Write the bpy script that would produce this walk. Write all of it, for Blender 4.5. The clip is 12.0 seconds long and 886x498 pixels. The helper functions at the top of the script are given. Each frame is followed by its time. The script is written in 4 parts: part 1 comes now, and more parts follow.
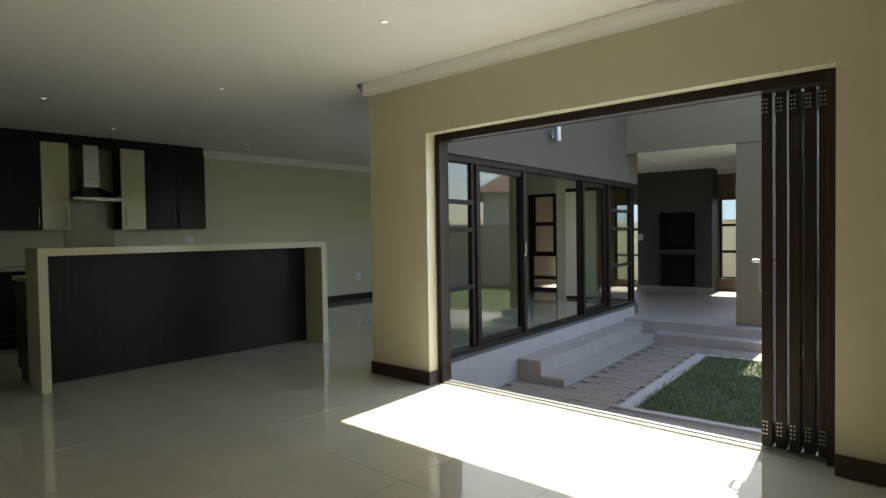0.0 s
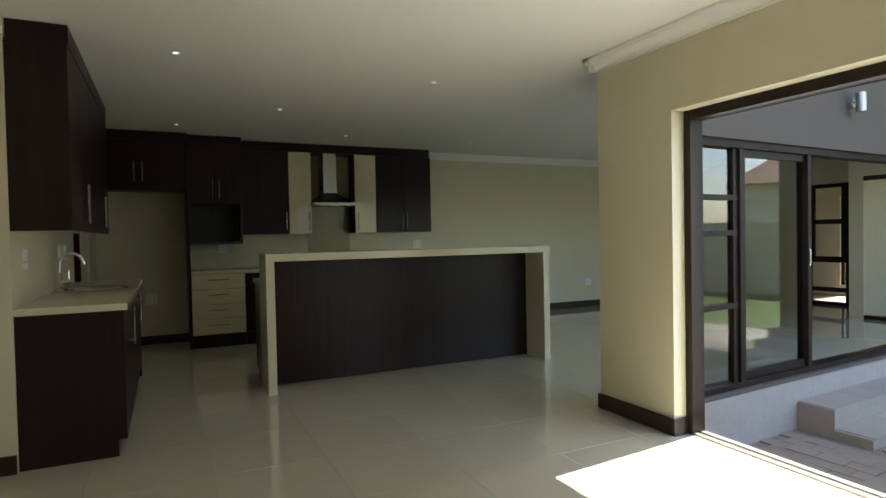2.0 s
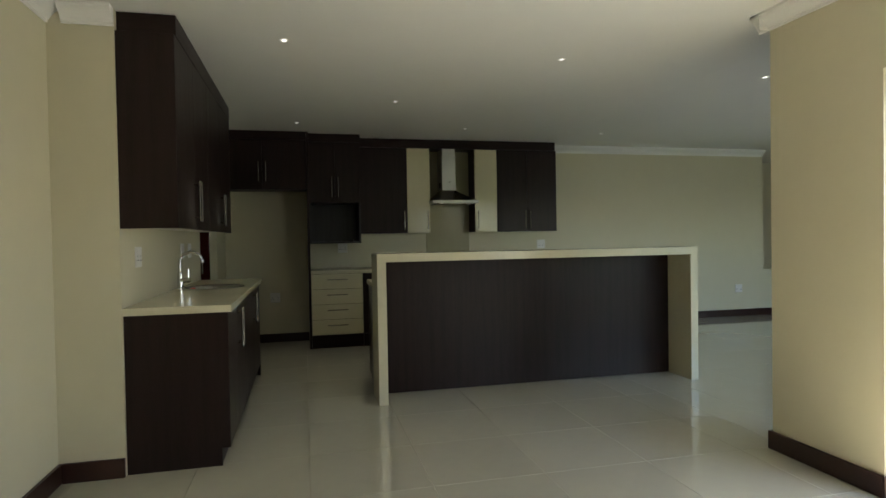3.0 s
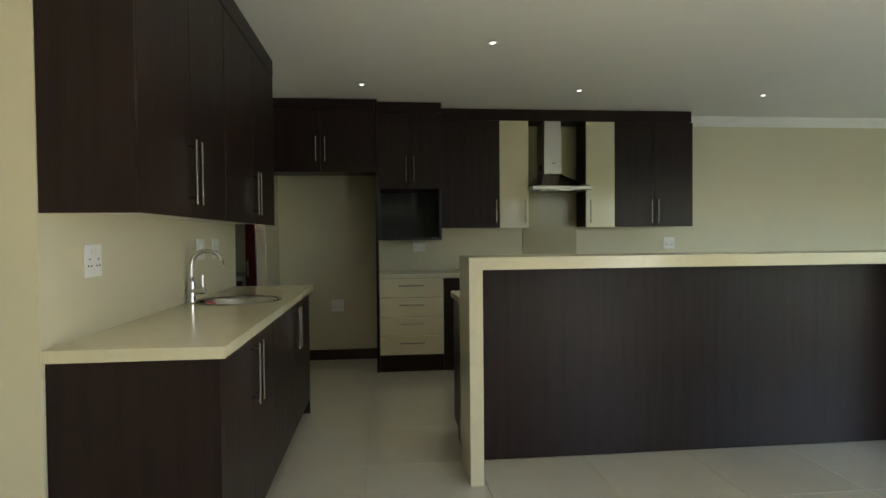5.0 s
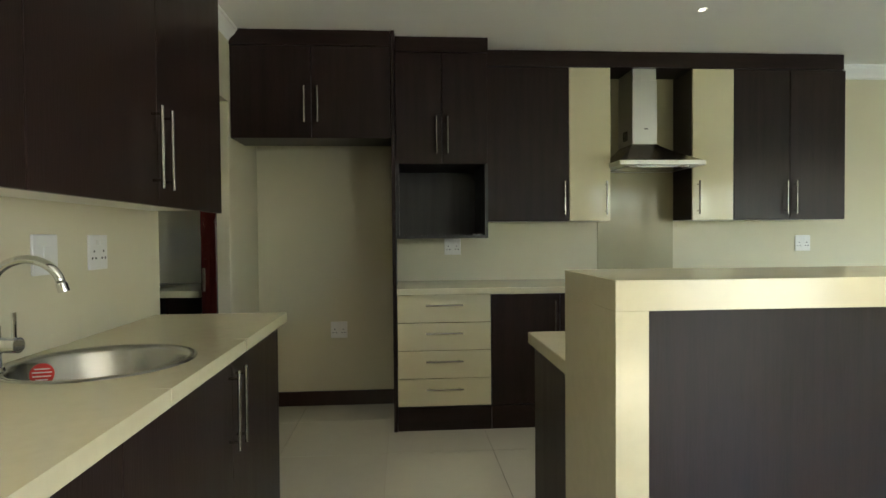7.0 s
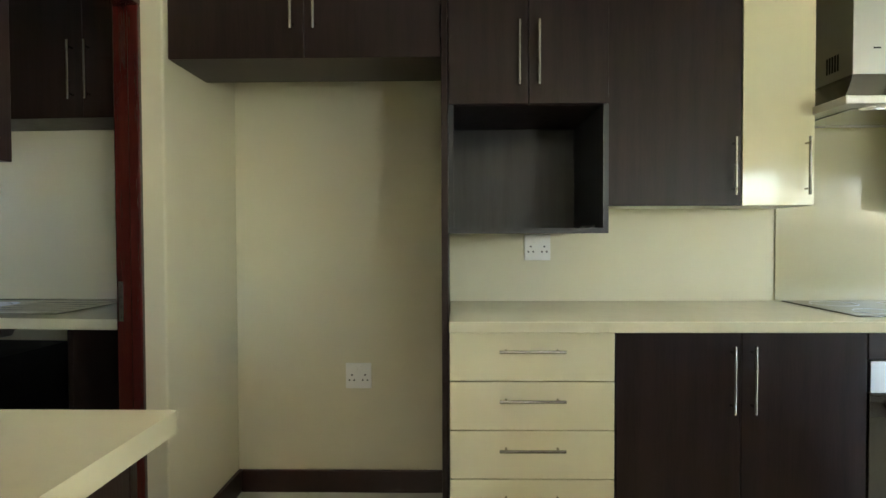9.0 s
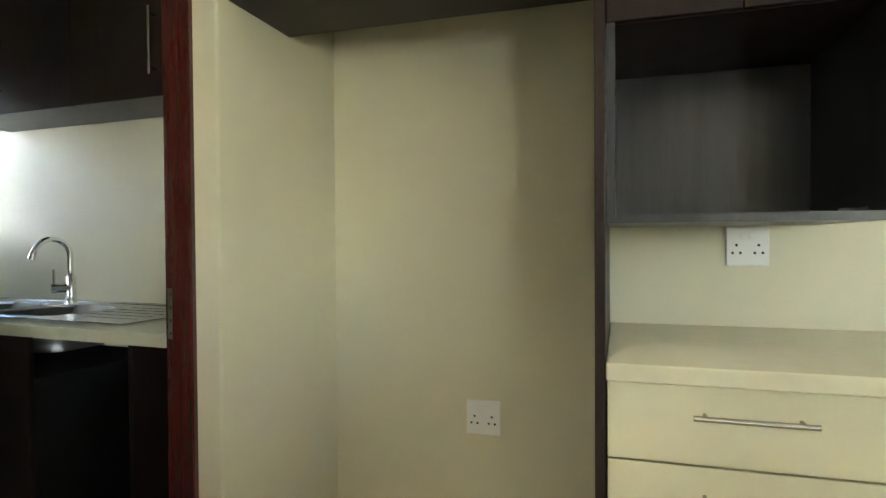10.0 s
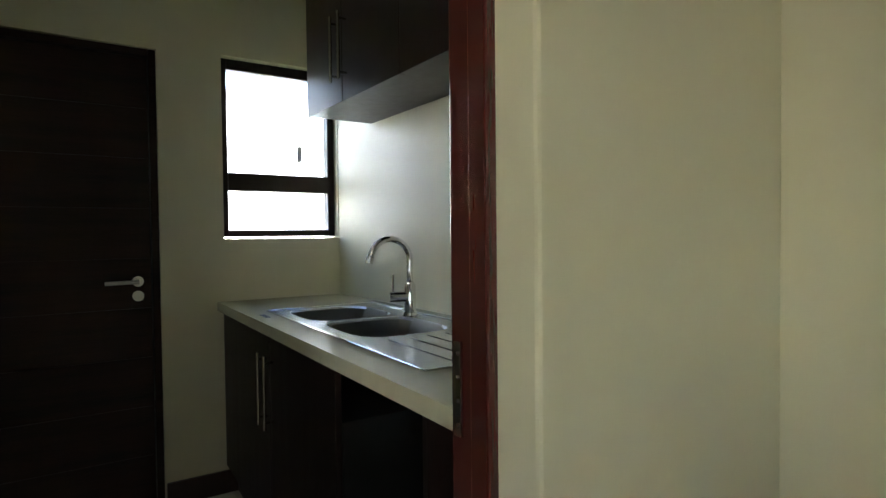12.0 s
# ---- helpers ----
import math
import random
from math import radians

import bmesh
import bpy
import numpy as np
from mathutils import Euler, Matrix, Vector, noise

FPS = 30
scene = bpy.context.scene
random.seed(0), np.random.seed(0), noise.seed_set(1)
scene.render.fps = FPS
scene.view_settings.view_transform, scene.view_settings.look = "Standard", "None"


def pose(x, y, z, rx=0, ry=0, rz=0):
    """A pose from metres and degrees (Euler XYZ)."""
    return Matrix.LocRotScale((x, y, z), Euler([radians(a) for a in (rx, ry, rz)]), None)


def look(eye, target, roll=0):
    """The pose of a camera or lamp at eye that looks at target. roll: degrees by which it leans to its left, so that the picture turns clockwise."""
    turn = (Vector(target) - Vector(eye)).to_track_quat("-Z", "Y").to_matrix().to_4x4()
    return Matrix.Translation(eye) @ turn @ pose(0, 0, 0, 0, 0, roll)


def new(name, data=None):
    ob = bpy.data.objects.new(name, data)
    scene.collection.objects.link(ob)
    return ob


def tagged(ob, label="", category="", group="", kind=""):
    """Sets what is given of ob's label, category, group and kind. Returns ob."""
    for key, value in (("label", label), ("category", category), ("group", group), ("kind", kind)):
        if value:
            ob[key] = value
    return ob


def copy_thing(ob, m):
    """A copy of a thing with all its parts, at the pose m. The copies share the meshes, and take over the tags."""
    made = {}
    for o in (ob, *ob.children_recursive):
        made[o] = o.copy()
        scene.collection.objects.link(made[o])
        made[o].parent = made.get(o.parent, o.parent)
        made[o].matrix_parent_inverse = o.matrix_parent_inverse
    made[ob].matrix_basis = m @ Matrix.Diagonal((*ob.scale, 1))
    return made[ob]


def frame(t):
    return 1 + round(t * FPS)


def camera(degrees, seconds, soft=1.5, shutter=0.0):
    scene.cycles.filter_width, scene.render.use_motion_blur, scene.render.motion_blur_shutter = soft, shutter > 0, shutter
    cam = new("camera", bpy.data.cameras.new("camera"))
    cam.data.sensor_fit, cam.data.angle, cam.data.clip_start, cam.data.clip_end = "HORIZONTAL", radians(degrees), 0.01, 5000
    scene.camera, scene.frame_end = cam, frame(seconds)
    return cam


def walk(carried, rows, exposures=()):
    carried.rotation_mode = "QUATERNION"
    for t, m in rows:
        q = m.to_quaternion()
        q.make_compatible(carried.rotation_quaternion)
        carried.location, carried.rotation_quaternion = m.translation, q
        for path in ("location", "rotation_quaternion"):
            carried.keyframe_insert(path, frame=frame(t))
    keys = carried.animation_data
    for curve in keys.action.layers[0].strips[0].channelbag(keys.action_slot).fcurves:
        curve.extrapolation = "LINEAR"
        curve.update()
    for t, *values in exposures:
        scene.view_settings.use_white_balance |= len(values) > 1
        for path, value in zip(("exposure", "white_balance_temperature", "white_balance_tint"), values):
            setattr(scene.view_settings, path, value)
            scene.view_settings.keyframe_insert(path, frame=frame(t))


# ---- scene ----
cam = camera(74.8, 12.0)
PATH = [
    (0, (-0.066, 0.298, 1.209), (-1.396, 1.792, 1.155), -0.9),
    (0.5, (-0.136, 0.429, 1.215), (-1.565, 1.827, 1.16), -1.0),
    (1, (-0.277, 0.573, 1.215), (-1.831, 1.83, 1.161), -1.1),
    (1.5, (-0.45, 0.71, 1.251), (-2.149, 1.763, 1.197), -1.2),
    (2, (-0.616, 0.848, 1.262), (-2.421, 1.71, 1.216), -1.1),
    (2.5, (-0.806, 0.986, 1.264), (-2.7, 1.625, 1.225), -1.1),
    (3, (-1.076, 1.04, 1.251), (-3.021, 1.503, 1.214), -1.0),
    (3.5, (-1.38, 1.077, 1.257), (-3.344, 1.448, 1.218), -0.9),
    (5.5, (-2.985, 1.159, 1.238), (-4.977, 1.333, 1.193), -0.5),
    (6, (-3.382, 1.175, 1.225), (-5.376, 1.33, 1.181), -0.5),
    (6.5, (-3.832, 1.161, 1.233), (-5.826, 1.304, 1.187), -0.5),
    (8.5, (-5.484, 1.11, 1.219), (-7.482, 1.193, 1.158), -0.2),
    (9, (-5.843, 1.12, 1.208), (-7.842, 1.081, 1.159), -0.2),
    (9.5, (-6.232, 1.115, 1.192), (-8.214, 0.854, 1.162), -0.2),
    (10, (-6.557, 1.128, 1.177), (-8.47, 0.546, 1.143), -0.4),
    (10.5, (-6.865, 1.009, 1.201), (-8.635, 0.079, 1.154), -0.6),
    (11, (-7.064, 0.882, 1.191), (-8.641, -0.348, 1.148), -0.7),
    (11.5, (-7.236, 0.727, 1.194), (-8.619, -0.718, 1.157), -0.5),
    (12, (-7.345, 0.612, 1.205), (-8.535, -0.994, 1.154), -0.6),
]
EXPOSURES = [(0.0, 1.9), (2.5, 2.55), (3.5, 2.9), (5.5, 3.6), (6.5, 4.0), (8.5, 4.95), (9.5, 5.35), (10.5, 5.55), (11.5, 4.95), (12.0, 4.9)]
walk(cam, [(t, look(eye, target, roll)) for t, eye, target, roll in PATH], EXPOSURES)

# ---- world, sun ----
SUN_DIR = Vector((-0.112, 1.26, 1.97)).normalized()
world = bpy.data.worlds.new("world")
scene.world = world
world.use_nodes = True
wn = world.node_tree.nodes
sky = wn.new("ShaderNodeTexSky")
sky.sky_type = 'NISHITA'
sky.sun_disc = False
sky.sun_elevation = math.asin(SUN_DIR.z)
sky.sun_rotation = math.atan2(SUN_DIR.x, SUN_DIR.y)
wn["Background"].inputs["Strength"].default_value = 0.15
world.node_tree.links.new(sky.outputs[0], wn["Background"].inputs["Color"])
sun_data = bpy.data.lights.new("sun", 'SUN')
sun_data.energy = 5.0
sun_data.angle = radians(0.5)
sun_data.color = (1.0, 0.95, 0.86)
sun = new("sun", sun_data)
sun.matrix_world = look(SUN_DIR * 30, (0, 0, 0))



def window_light(name, m, w, h, energy, color):
    """An area lamp in a window opening, standing in for the sky's light."""
    d = bpy.data.lights.new(name, 'AREA')
    d.shape, d.size, d.size_y, d.energy, d.color = 'RECTANGLE', w, h, energy, color
    ob = new(name, d)
    ob.matrix_world = m


TH = radians(4.2)
EXT = Matrix.Translation((-3.75, 4.2, 0)) @ Matrix.Rotation(TH, 4, 'Z')   # the courtyard wing
SKYBLUE = (0.95, 0.97, 1.0)
window_light("wing_window_light", EXT @ look((-0.12, 2.6, 1.05), (-3.0, 2.6, 0.75)), 5.1, 1.75, 1.7, SKYBLUE)
window_light("folding_door_light", look((-1.9, 3.89, 1.02), (-1.9, 1.0, 0.9)), 2.4, 1.8, 4.2, SKYBLUE)

# ---- materials ----


def mat(name, color, rough=0.5, metal=0.0, vary=0.08, scale=6.0, bump=0.0, bump_scale=60.0, stretch=(1, 1, 1), spec=0.5, coat=0.0, per_object=0.0, fine=0.0):
    """A node material: base colour with noise at two scales, roughness variation and fine relief."""
    m = bpy.data.materials.new(name)
    m.use_nodes = True
    nt = m.node_tree
    n, l = nt.nodes, nt.links
    b = n["Principled BSDF"]
    b.inputs["Metallic"].default_value = metal
    b.inputs["Specular IOR Level"].default_value = spec
    b.inputs["Coat Weight"].default_value = coat
    b.inputs["Coat Roughness"].default_value = 0.08
    tc = n.new("ShaderNodeTexCoord")
    mp = n.new("ShaderNodeMapping")
    mp.inputs["Scale"].default_value = stretch
    l.new(tc.outputs["Object"], mp.inputs["Vector"])
    n1 = n.new("ShaderNodeTexNoise")
    n1.inputs["Scale"].default_value = scale
    n1.inputs["Detail"].default_value = 6
    l.new(mp.outputs[0], n1.inputs["Vector"])
    n2 = n.new("ShaderNodeTexNoise")
    n2.inputs["Scale"].default_value = scale * 9
    n2.inputs["Detail"].default_value = 3
    l.new(mp.outputs[0], n2.inputs["Vector"])
    add = n.new("ShaderNodeMath")
    add.operation = 'MULTIPLY_ADD'
    add.inputs[1].default_value = 0.35 + fine
    l.new(n2.outputs["Fac"], add.inputs[0])
    l.new(n1.outputs["Fac"], add.inputs[2])
    if per_object:
        oi = n.new("ShaderNodeObjectInfo")
        a2 = n.new("ShaderNodeMath")
        a2.operation = 'MULTIPLY_ADD'
        a2.inputs[1].default_value = per_object
        l.new(oi.outputs["Random"], a2.inputs[0])
        l.new(add.outputs[0], a2.inputs[2])
        add = a2
    ramp = n.new("ShaderNodeValToRGB")
    ramp.color_ramp.elements[0].position = 0.4
    ramp.color_ramp.elements[1].position = 0.95 + per_object * 0.5
    ramp.color_ramp.elements[0].color = (*[max(0, c * (1 - vary)) for c in color], 1)
    ramp.color_ramp.elements[1].color = (*[min(1, c * (1 + vary)) for c in color], 1)
    l.new(add.outputs[0], ramp.inputs[0])
    l.new(ramp.outputs[0], b.inputs["Base Color"])
    mr = n.new("ShaderNodeMapRange")
    mr.inputs["To Min"].default_value = rough * 0.8
    mr.inputs["To Max"].default_value = min(1, rough * 1.2)
    l.new(n1.outputs["Fac"], mr.inputs["Value"])
    l.new(mr.outputs[0], b.inputs["Roughness"])
    if bump:
        bn = n.new("ShaderNodeTexNoise")
        bn.inputs["Scale"].default_value = bump_scale
        bn.inputs["Detail"].default_value = 4
        l.new(mp.outputs[0], bn.inputs["Vector"])
        bu = n.new("ShaderNodeBump")
        bu.inputs["Strength"].default_value = bump
        bu.inputs["Distance"].default_value = 0.004
        l.new(bn.outputs["Fac"], bu.inputs["Height"])
        l.new(bu.outputs[0], b.inputs["Normal"])
    return m


def glass_mat(name, tint=(1, 1, 1), gloss=0.12, rough=0.0):
    """A thin pane: clear or tinted, with a mirror share that grows towards grazing angles."""
    m = bpy.data.materials.new(name)
    m.use_nodes = True
    n, l = m.node_tree.nodes, m.node_tree.links
    n.remove(n["Principled BSDF"])
    tr = n.new("ShaderNodeBsdfTransparent")
    tr.inputs[0].default_value = (*tint, 1)
    gl = n.new("ShaderNodeBsdfGlossy")
    gl.inputs["Roughness"].default_value = rough
    lw = n.new("ShaderNodeLayerWeight")
    lw.inputs["Blend"].default_value = 0.5
    pw = n.new("ShaderNodeMath")
    pw.operation = 'POWER'
    pw.inputs[1].default_value = 4.0
    l.new(lw.outputs["Facing"], pw.inputs[0])
    ad = n.new("ShaderNodeMath")
    ad.operation = 'ADD'
    ad.use_clamp = True
    ad.inputs[1].default_value = gloss
    l.new(pw.outputs[0], ad.inputs[0])
    mx = n.new("ShaderNodeMixShader")
    l.new(ad.outputs[0], mx.inputs[0])
    l.new(tr.outputs[0], mx.inputs[1])
    l.new(gl.outputs[0], mx.inputs[2])
    l.new(mx.outputs[0], n["Material Output"].inputs["Surface"])
    return m


def glow_mat(name, color, strength):
    m = mat(name, (0.8, 0.8, 0.8), 0.4)
    b = m.node_tree.nodes["Principled BSDF"]
    b.inputs["Emission Color"].default_value = (*color, 1)
    b.inputs["Emission Strength"].default_value = strength
    return m


PAINT = mat("beige_wall_paint", (0.60, 0.555, 0.395), 0.5, vary=0.035, scale=0.9, bump=0.06, bump_scale=160)
CEIL = mat("white_ceiling_paint", (0.82, 0.81, 0.755), 0.8, vary=0.025, scale=0.7, bump=0.08, bump_scale=120)
CORNICE = mat("white_cornice_plaster", (0.80, 0.79, 0.75), 0.6, vary=0.03, scale=2)
TILE = mat("polished_cream_tile", (0.525, 0.505, 0.410), 0.05, vary=0.05, scale=1.6, bump=0.012, bump_scale=9, per_object=0.25, spec=1.0, coat=0.6)
GROUT = mat("grey_grout", (0.37, 0.34, 0.275), 0.9, vary=0.15, scale=20)
WENGE = mat("dark_wenge_wood", (0.0178, 0.0100, 0.0084), 0.36, vary=0.30, scale=3.5, stretch=(7, 7, 0.35), bump=0.11, bump_scale=30, fine=0.3, spec=0.19)
WENGE_H = mat("dark_wenge_wood_across", (0.0178, 0.0100, 0.0084), 0.36, vary=0.30, scale=3.5, stretch=(0.35, 0.35, 7), bump=0.11, bump_scale=30, fine=0.3, spec=0.19)
BLACK = mat("black_carcass", (0.006, 0.006, 0.006), 0.6, vary=0.2)
CREAM = mat("cream_gloss_lacquer", (0.66, 0.61, 0.41), 0.10, vary=0.03, scale=2, coat=0.05, spec=0.4)
QUARTZ = mat("cream_quartz_stone", (0.575, 0.53, 0.37), 0.16, vary=0.05, scale=3, fine=0.5, spec=0.55)
WHITEBOARD = mat("white_melamine", (0.72, 0.70, 0.62), 0.4, vary=0.03)
SPLASH = mat("olive_glass_splashback", (0.42, 0.385, 0.255), 0.08, vary=0.03, scale=2, spec=0.15)
NICKEL = mat("satin_nickel", (0.33, 0.31, 0.275), 0.26, metal=1.0, vary=0.03, scale=3)
STEEL = mat("brushed_steel", (0.50, 0.49, 0.46), 0.36, metal=1.0, vary=0.03, scale=1.2)
HOODSTEEL = mat("smoky_hood_steel", (0.30, 0.28, 0.26), 0.2, metal=1.0, vary=0.04, scale=2)
CHROME = mat("chrome", (0.78, 0.78, 0.78), 0.07, metal=1.0, vary=0.02)
BASIN = mat("satin_steel_basin", (0.46, 0.455, 0.44), 0.24, metal=1.0, vary=0.08, scale=10)
BOWLSTEEL = mat("brushed_bowl_steel", (0.62, 0.61, 0.58), 0.46, metal=1.0, vary=0.08, scale=10)
MAHOG = mat("red_mahogany", (0.052, 0.008, 0.006), 0.24, vary=0.35, scale=4, stretch=(10, 10, 0.6), coat=0.4, fine=0.2)
DOORWOOD = mat("brown_door_veneer", (0.022, 0.009, 0.006), 0.5, spec=0.2, vary=0.45, scale=3, stretch=(0.7, 1, 9), fine=0.2)
SKIRT = mat("dark_brown_skirting", (0.030, 0.011, 0.008), 0.3, vary=0.3, scale=6)
BRONZE = mat("bronze_aluminium", (0.022, 0.014, 0.010), 0.45, metal=0.0, vary=0.15, scale=8, spec=0.22)
NICHE = mat("grey_black_laminate", (0.036, 0.036, 0.038), 0.32, vary=0.25, scale=3.5, stretch=(7, 7, 0.4), bump=0.06, bump_scale=26, fine=0.2, spec=0.35)
PLASTIC = mat("white_socket_plastic", (0.74, 0.73, 0.70), 0.3, vary=0.02)
PIN = mat("black_pin_hole", (0.01, 0.01, 0.01), 0.6)
RED = mat("red_paper_label", (0.55, 0.03, 0.025), 0.5, vary=0.1, scale=30)
PAPER = mat("white_paper_label", (0.75, 0.74, 0.70), 0.6, vary=0.05, scale=30)
BLACKGLASS = mat("black_glass", (0.012, 0.012, 0.011), 0.04, vary=0.1, spec=0.9)
OVENGLASS = mat("dark_mirror_oven_glass", (0.045, 0.040, 0.030), 0.03, metal=0.0, vary=0.05, spec=1.0, coat=1.0)
GLASS = glass_mat("clear_glass", (0.93, 0.95, 0.94), 0.02)
REFLECT = glass_mat("tinted_reflective_glass", (0.87, 0.89, 0.87), 0.04)
FROST = glass_mat("window_glass", (0.97, 0.97, 0.97), 0.0)
OBSCURED = glass_mat("obscured_window_glass", (0.62, 0.63, 0.65), 0.0)
GREYWALL = mat("dark_grey_exterior_paint", (0.115, 0.096, 0.082), 0.75, vary=0.08, scale=1.2, bump=0.15, bump_scale=70)
PATIOWALL = mat("taupe_exterior_paint", (0.200, 0.154, 0.092), 0.75, vary=0.06, scale=1.2, bump=0.12, bump_scale=70)
HEARTH = mat("charcoal_fireplace_paint", (0.075, 0.066, 0.062), 0.7, vary=0.1, scale=2)
SOOT = mat("soot_black", (0.012, 0.011, 0.010), 0.8, vary=0.3)
CONCRETE = mat("pale_screed", (0.40, 0.36, 0.32), 0.7, vary=0.13, scale=2.5, bump=0.2, bump_scale=50, fine=0.2)
STEPTILE = mat("grey_step_tile", (0.36, 0.315, 0.262), 0.5, vary=0.14, scale=3, bump=0.1, bump_scale=40)
PAVER = mat("grey_brown_paver", (0.215, 0.172, 0.132), 0.85, vary=0.22, scale=6, bump=0.5, bump_scale=60, per_object=0.5, fine=0.2)
SAND = mat("joint_sand", (0.20, 0.165, 0.13), 0.95, vary=0.2, scale=20)
SOIL = mat("lawn_soil", (0.050, 0.055, 0.020), 0.95, vary=0.4, scale=9, bump=0.6, bump_scale=40)
LAWN = mat("far_lawn", (0.075, 0.115, 0.022), 0.95, vary=0.35, scale=3, bump=0.6, bump_scale=30)
WHITEWALL = mat("white_boundary_paint", (0.74, 0.77, 0.80), 0.8, vary=0.05, scale=1)
YARDWALL = mat("cream_boundary_wall", (0.62, 0.58, 0.47), 0.8, vary=0.07, scale=1, bump=0.1, bump_scale=60)
ROOF = mat("brown_roof_tile", (0.17, 0.10, 0.065), 0.8, vary=0.25, scale=3, bump=0.4, bump_scale=20)


def grass_mat():
    m = bpy.data.materials.new("grass_blades")
    m.use_nodes = True
    n, l = m.node_tree.nodes, m.node_tree.links
    b = n["Principled BSDF"]
    b.inputs["Roughness"].default_value = 0.6
    g = n.new("ShaderNodeNewGeometry")
    r = n.new("ShaderNodeValToRGB")
    r.color_ramp.elements[0].color = (0.045, 0.100, 0.018, 1)
    r.color_ramp.elements[1].color = (0.25, 0.22, 0.085, 1)
    mid = r.color_ramp.elements.new(0.72)
    mid.color = (0.085, 0.155, 0.032, 1)
    l.new(g.outputs["Random Per Island"], r.inputs[0])
    l.new(r.outputs[0], b.inputs["Base Color"])
    return m


GRASS = grass_mat()

# ---- mesh helpers ----
IDENT = Matrix.Identity(4)


def bx(bm, x0, x1, y0, y1, z0, z1, bevel=0.0):
    """Adds a box, its edges bevelled."""
    res = bmesh.ops.create_cube(bm, size=1.0)
    vs = res["verts"]
    bmesh.ops.scale(bm, verts=vs, vec=(abs(x1 - x0), abs(y1 - y0), abs(z1 - z0)))
    bmesh.ops.translate(bm, verts=vs, vec=((x0 + x1) / 2, (y0 + y1) / 2, (z0 + z1) / 2))
    if bevel:
        es = list({e for v in vs for e in v.link_edges})
        bmesh.ops.bevel(bm, geom=es, offset=bevel, segments=2, affect='EDGES', profile=0.5)
    return bm


def box(x0, x1, y0, y1, z0, z1, bevel=0.0):
    return bx(bmesh.new(), x0, x1, y0, y1, z0, z1, bevel)


def boxes(rows, bevel=0.0):
    bm = bmesh.new()
    for r in rows:
        bx(bm, *r, bevel)
    return bm


def cyl(bm, a, b, r, r2=None, seg=16, caps=True):
    """Adds a cylinder or cone between two points."""
    a, b = Vector(a), Vector(b)
    d = b - a
    m = Matrix.Translation((a + b) / 2) @ d.to_track_quat('Z', 'Y').to_matrix().to_4x4()
    bmesh.ops.create_cone(bm, cap_ends=caps, segments=seg, radius1=r, radius2=r if r2 is None else r2, depth=d.length, matrix=m)
    return bm


def tube(bm, pts, r, seg=12):
    """Sweeps a round section along a list of points."""
    rings = []
    pts = [Vector(p) for p in pts]
    up = None
    for i, p in enumerate(pts):
        d = (pts[min(i + 1, len(pts) - 1)] - pts[max(i - 1, 0)]).normalized()
        if up is None:
            up = d.orthogonal().normalized()
        up = (up - d * up.dot(d)).normalized()
        side = d.cross(up)
        rings.append([bm.verts.new(p + (up * math.cos(a) + side * math.sin(a)) * r) for a in [2 * math.pi * k / seg for k in range(seg)]])
    for a, b in zip(rings, rings[1:]):
        for k in range(seg):
            bm.faces.new((a[k], a[(k + 1) % seg], b[(k + 1) % seg], b[k]))
    bm.faces.new(rings[0][::-1])
    bm.faces.new(rings[-1])
    return bm


def extrude_profile(bm, profile, p0, p1, outward):
    """Extrudes a profile of (out from wall, down from ceiling) between two points along a wall."""
    p0, p1, o = Vector(p0), Vector(p1), Vector(outward)
    ra = [bm.verts.new(p0 + o * u - Vector((0, 0, w))) for u, w in profile]
    rb = [bm.verts.new(p1 + o * u - Vector((0, 0, w))) for u, w in profile]
    k = len(profile)
    for i in range(k):
        bm.faces.new((ra[i], ra[(i + 1) % k], rb[(i + 1) % k], rb[i]))
    bm.faces.new(ra[::-1])
    bm.faces.new(rb)
    bmesh.ops.recalc_face_normals(bm, faces=bm.faces)
    return bm


def link(name, bm, material, smooth=False):
    me = bpy.data.meshes.new(name)
    bm.to_mesh(me)
    bm.free()
    me.materials.append(material)
    if smooth:
        for p in me.polygons:
            p.use_smooth = True
    return new(name, me)


def structure(name, bm, material, label, category="", m=None):
    ob = link(name, bm, material)
    if m is not None:
        ob.matrix_basis = m
    return tagged(ob, label, category, kind="structure")


def thing(name, label, category, at=(0, 0, 0), group="", kind="", m=None):
    """An Empty at the thing's base, whose parts are given in the place's own metres (or in those of m)."""
    e = new(name)
    e.empty_display_size = 0.05
    e.matrix_basis = (IDENT if m is None else m) @ Matrix.Translation(at)
    e["off"] = list(at)
    return tagged(e, label, category, group, kind)


def part(name, bm, material, parent, label="", smooth=False):
    ob = link(name, bm, material, smooth)
    ob.parent = parent
    if parent.data is None and "off" in parent:
        ob.matrix_parent_inverse = Matrix.Translation([-c for c in parent["off"]])
    return tagged(ob, label) if label else ob


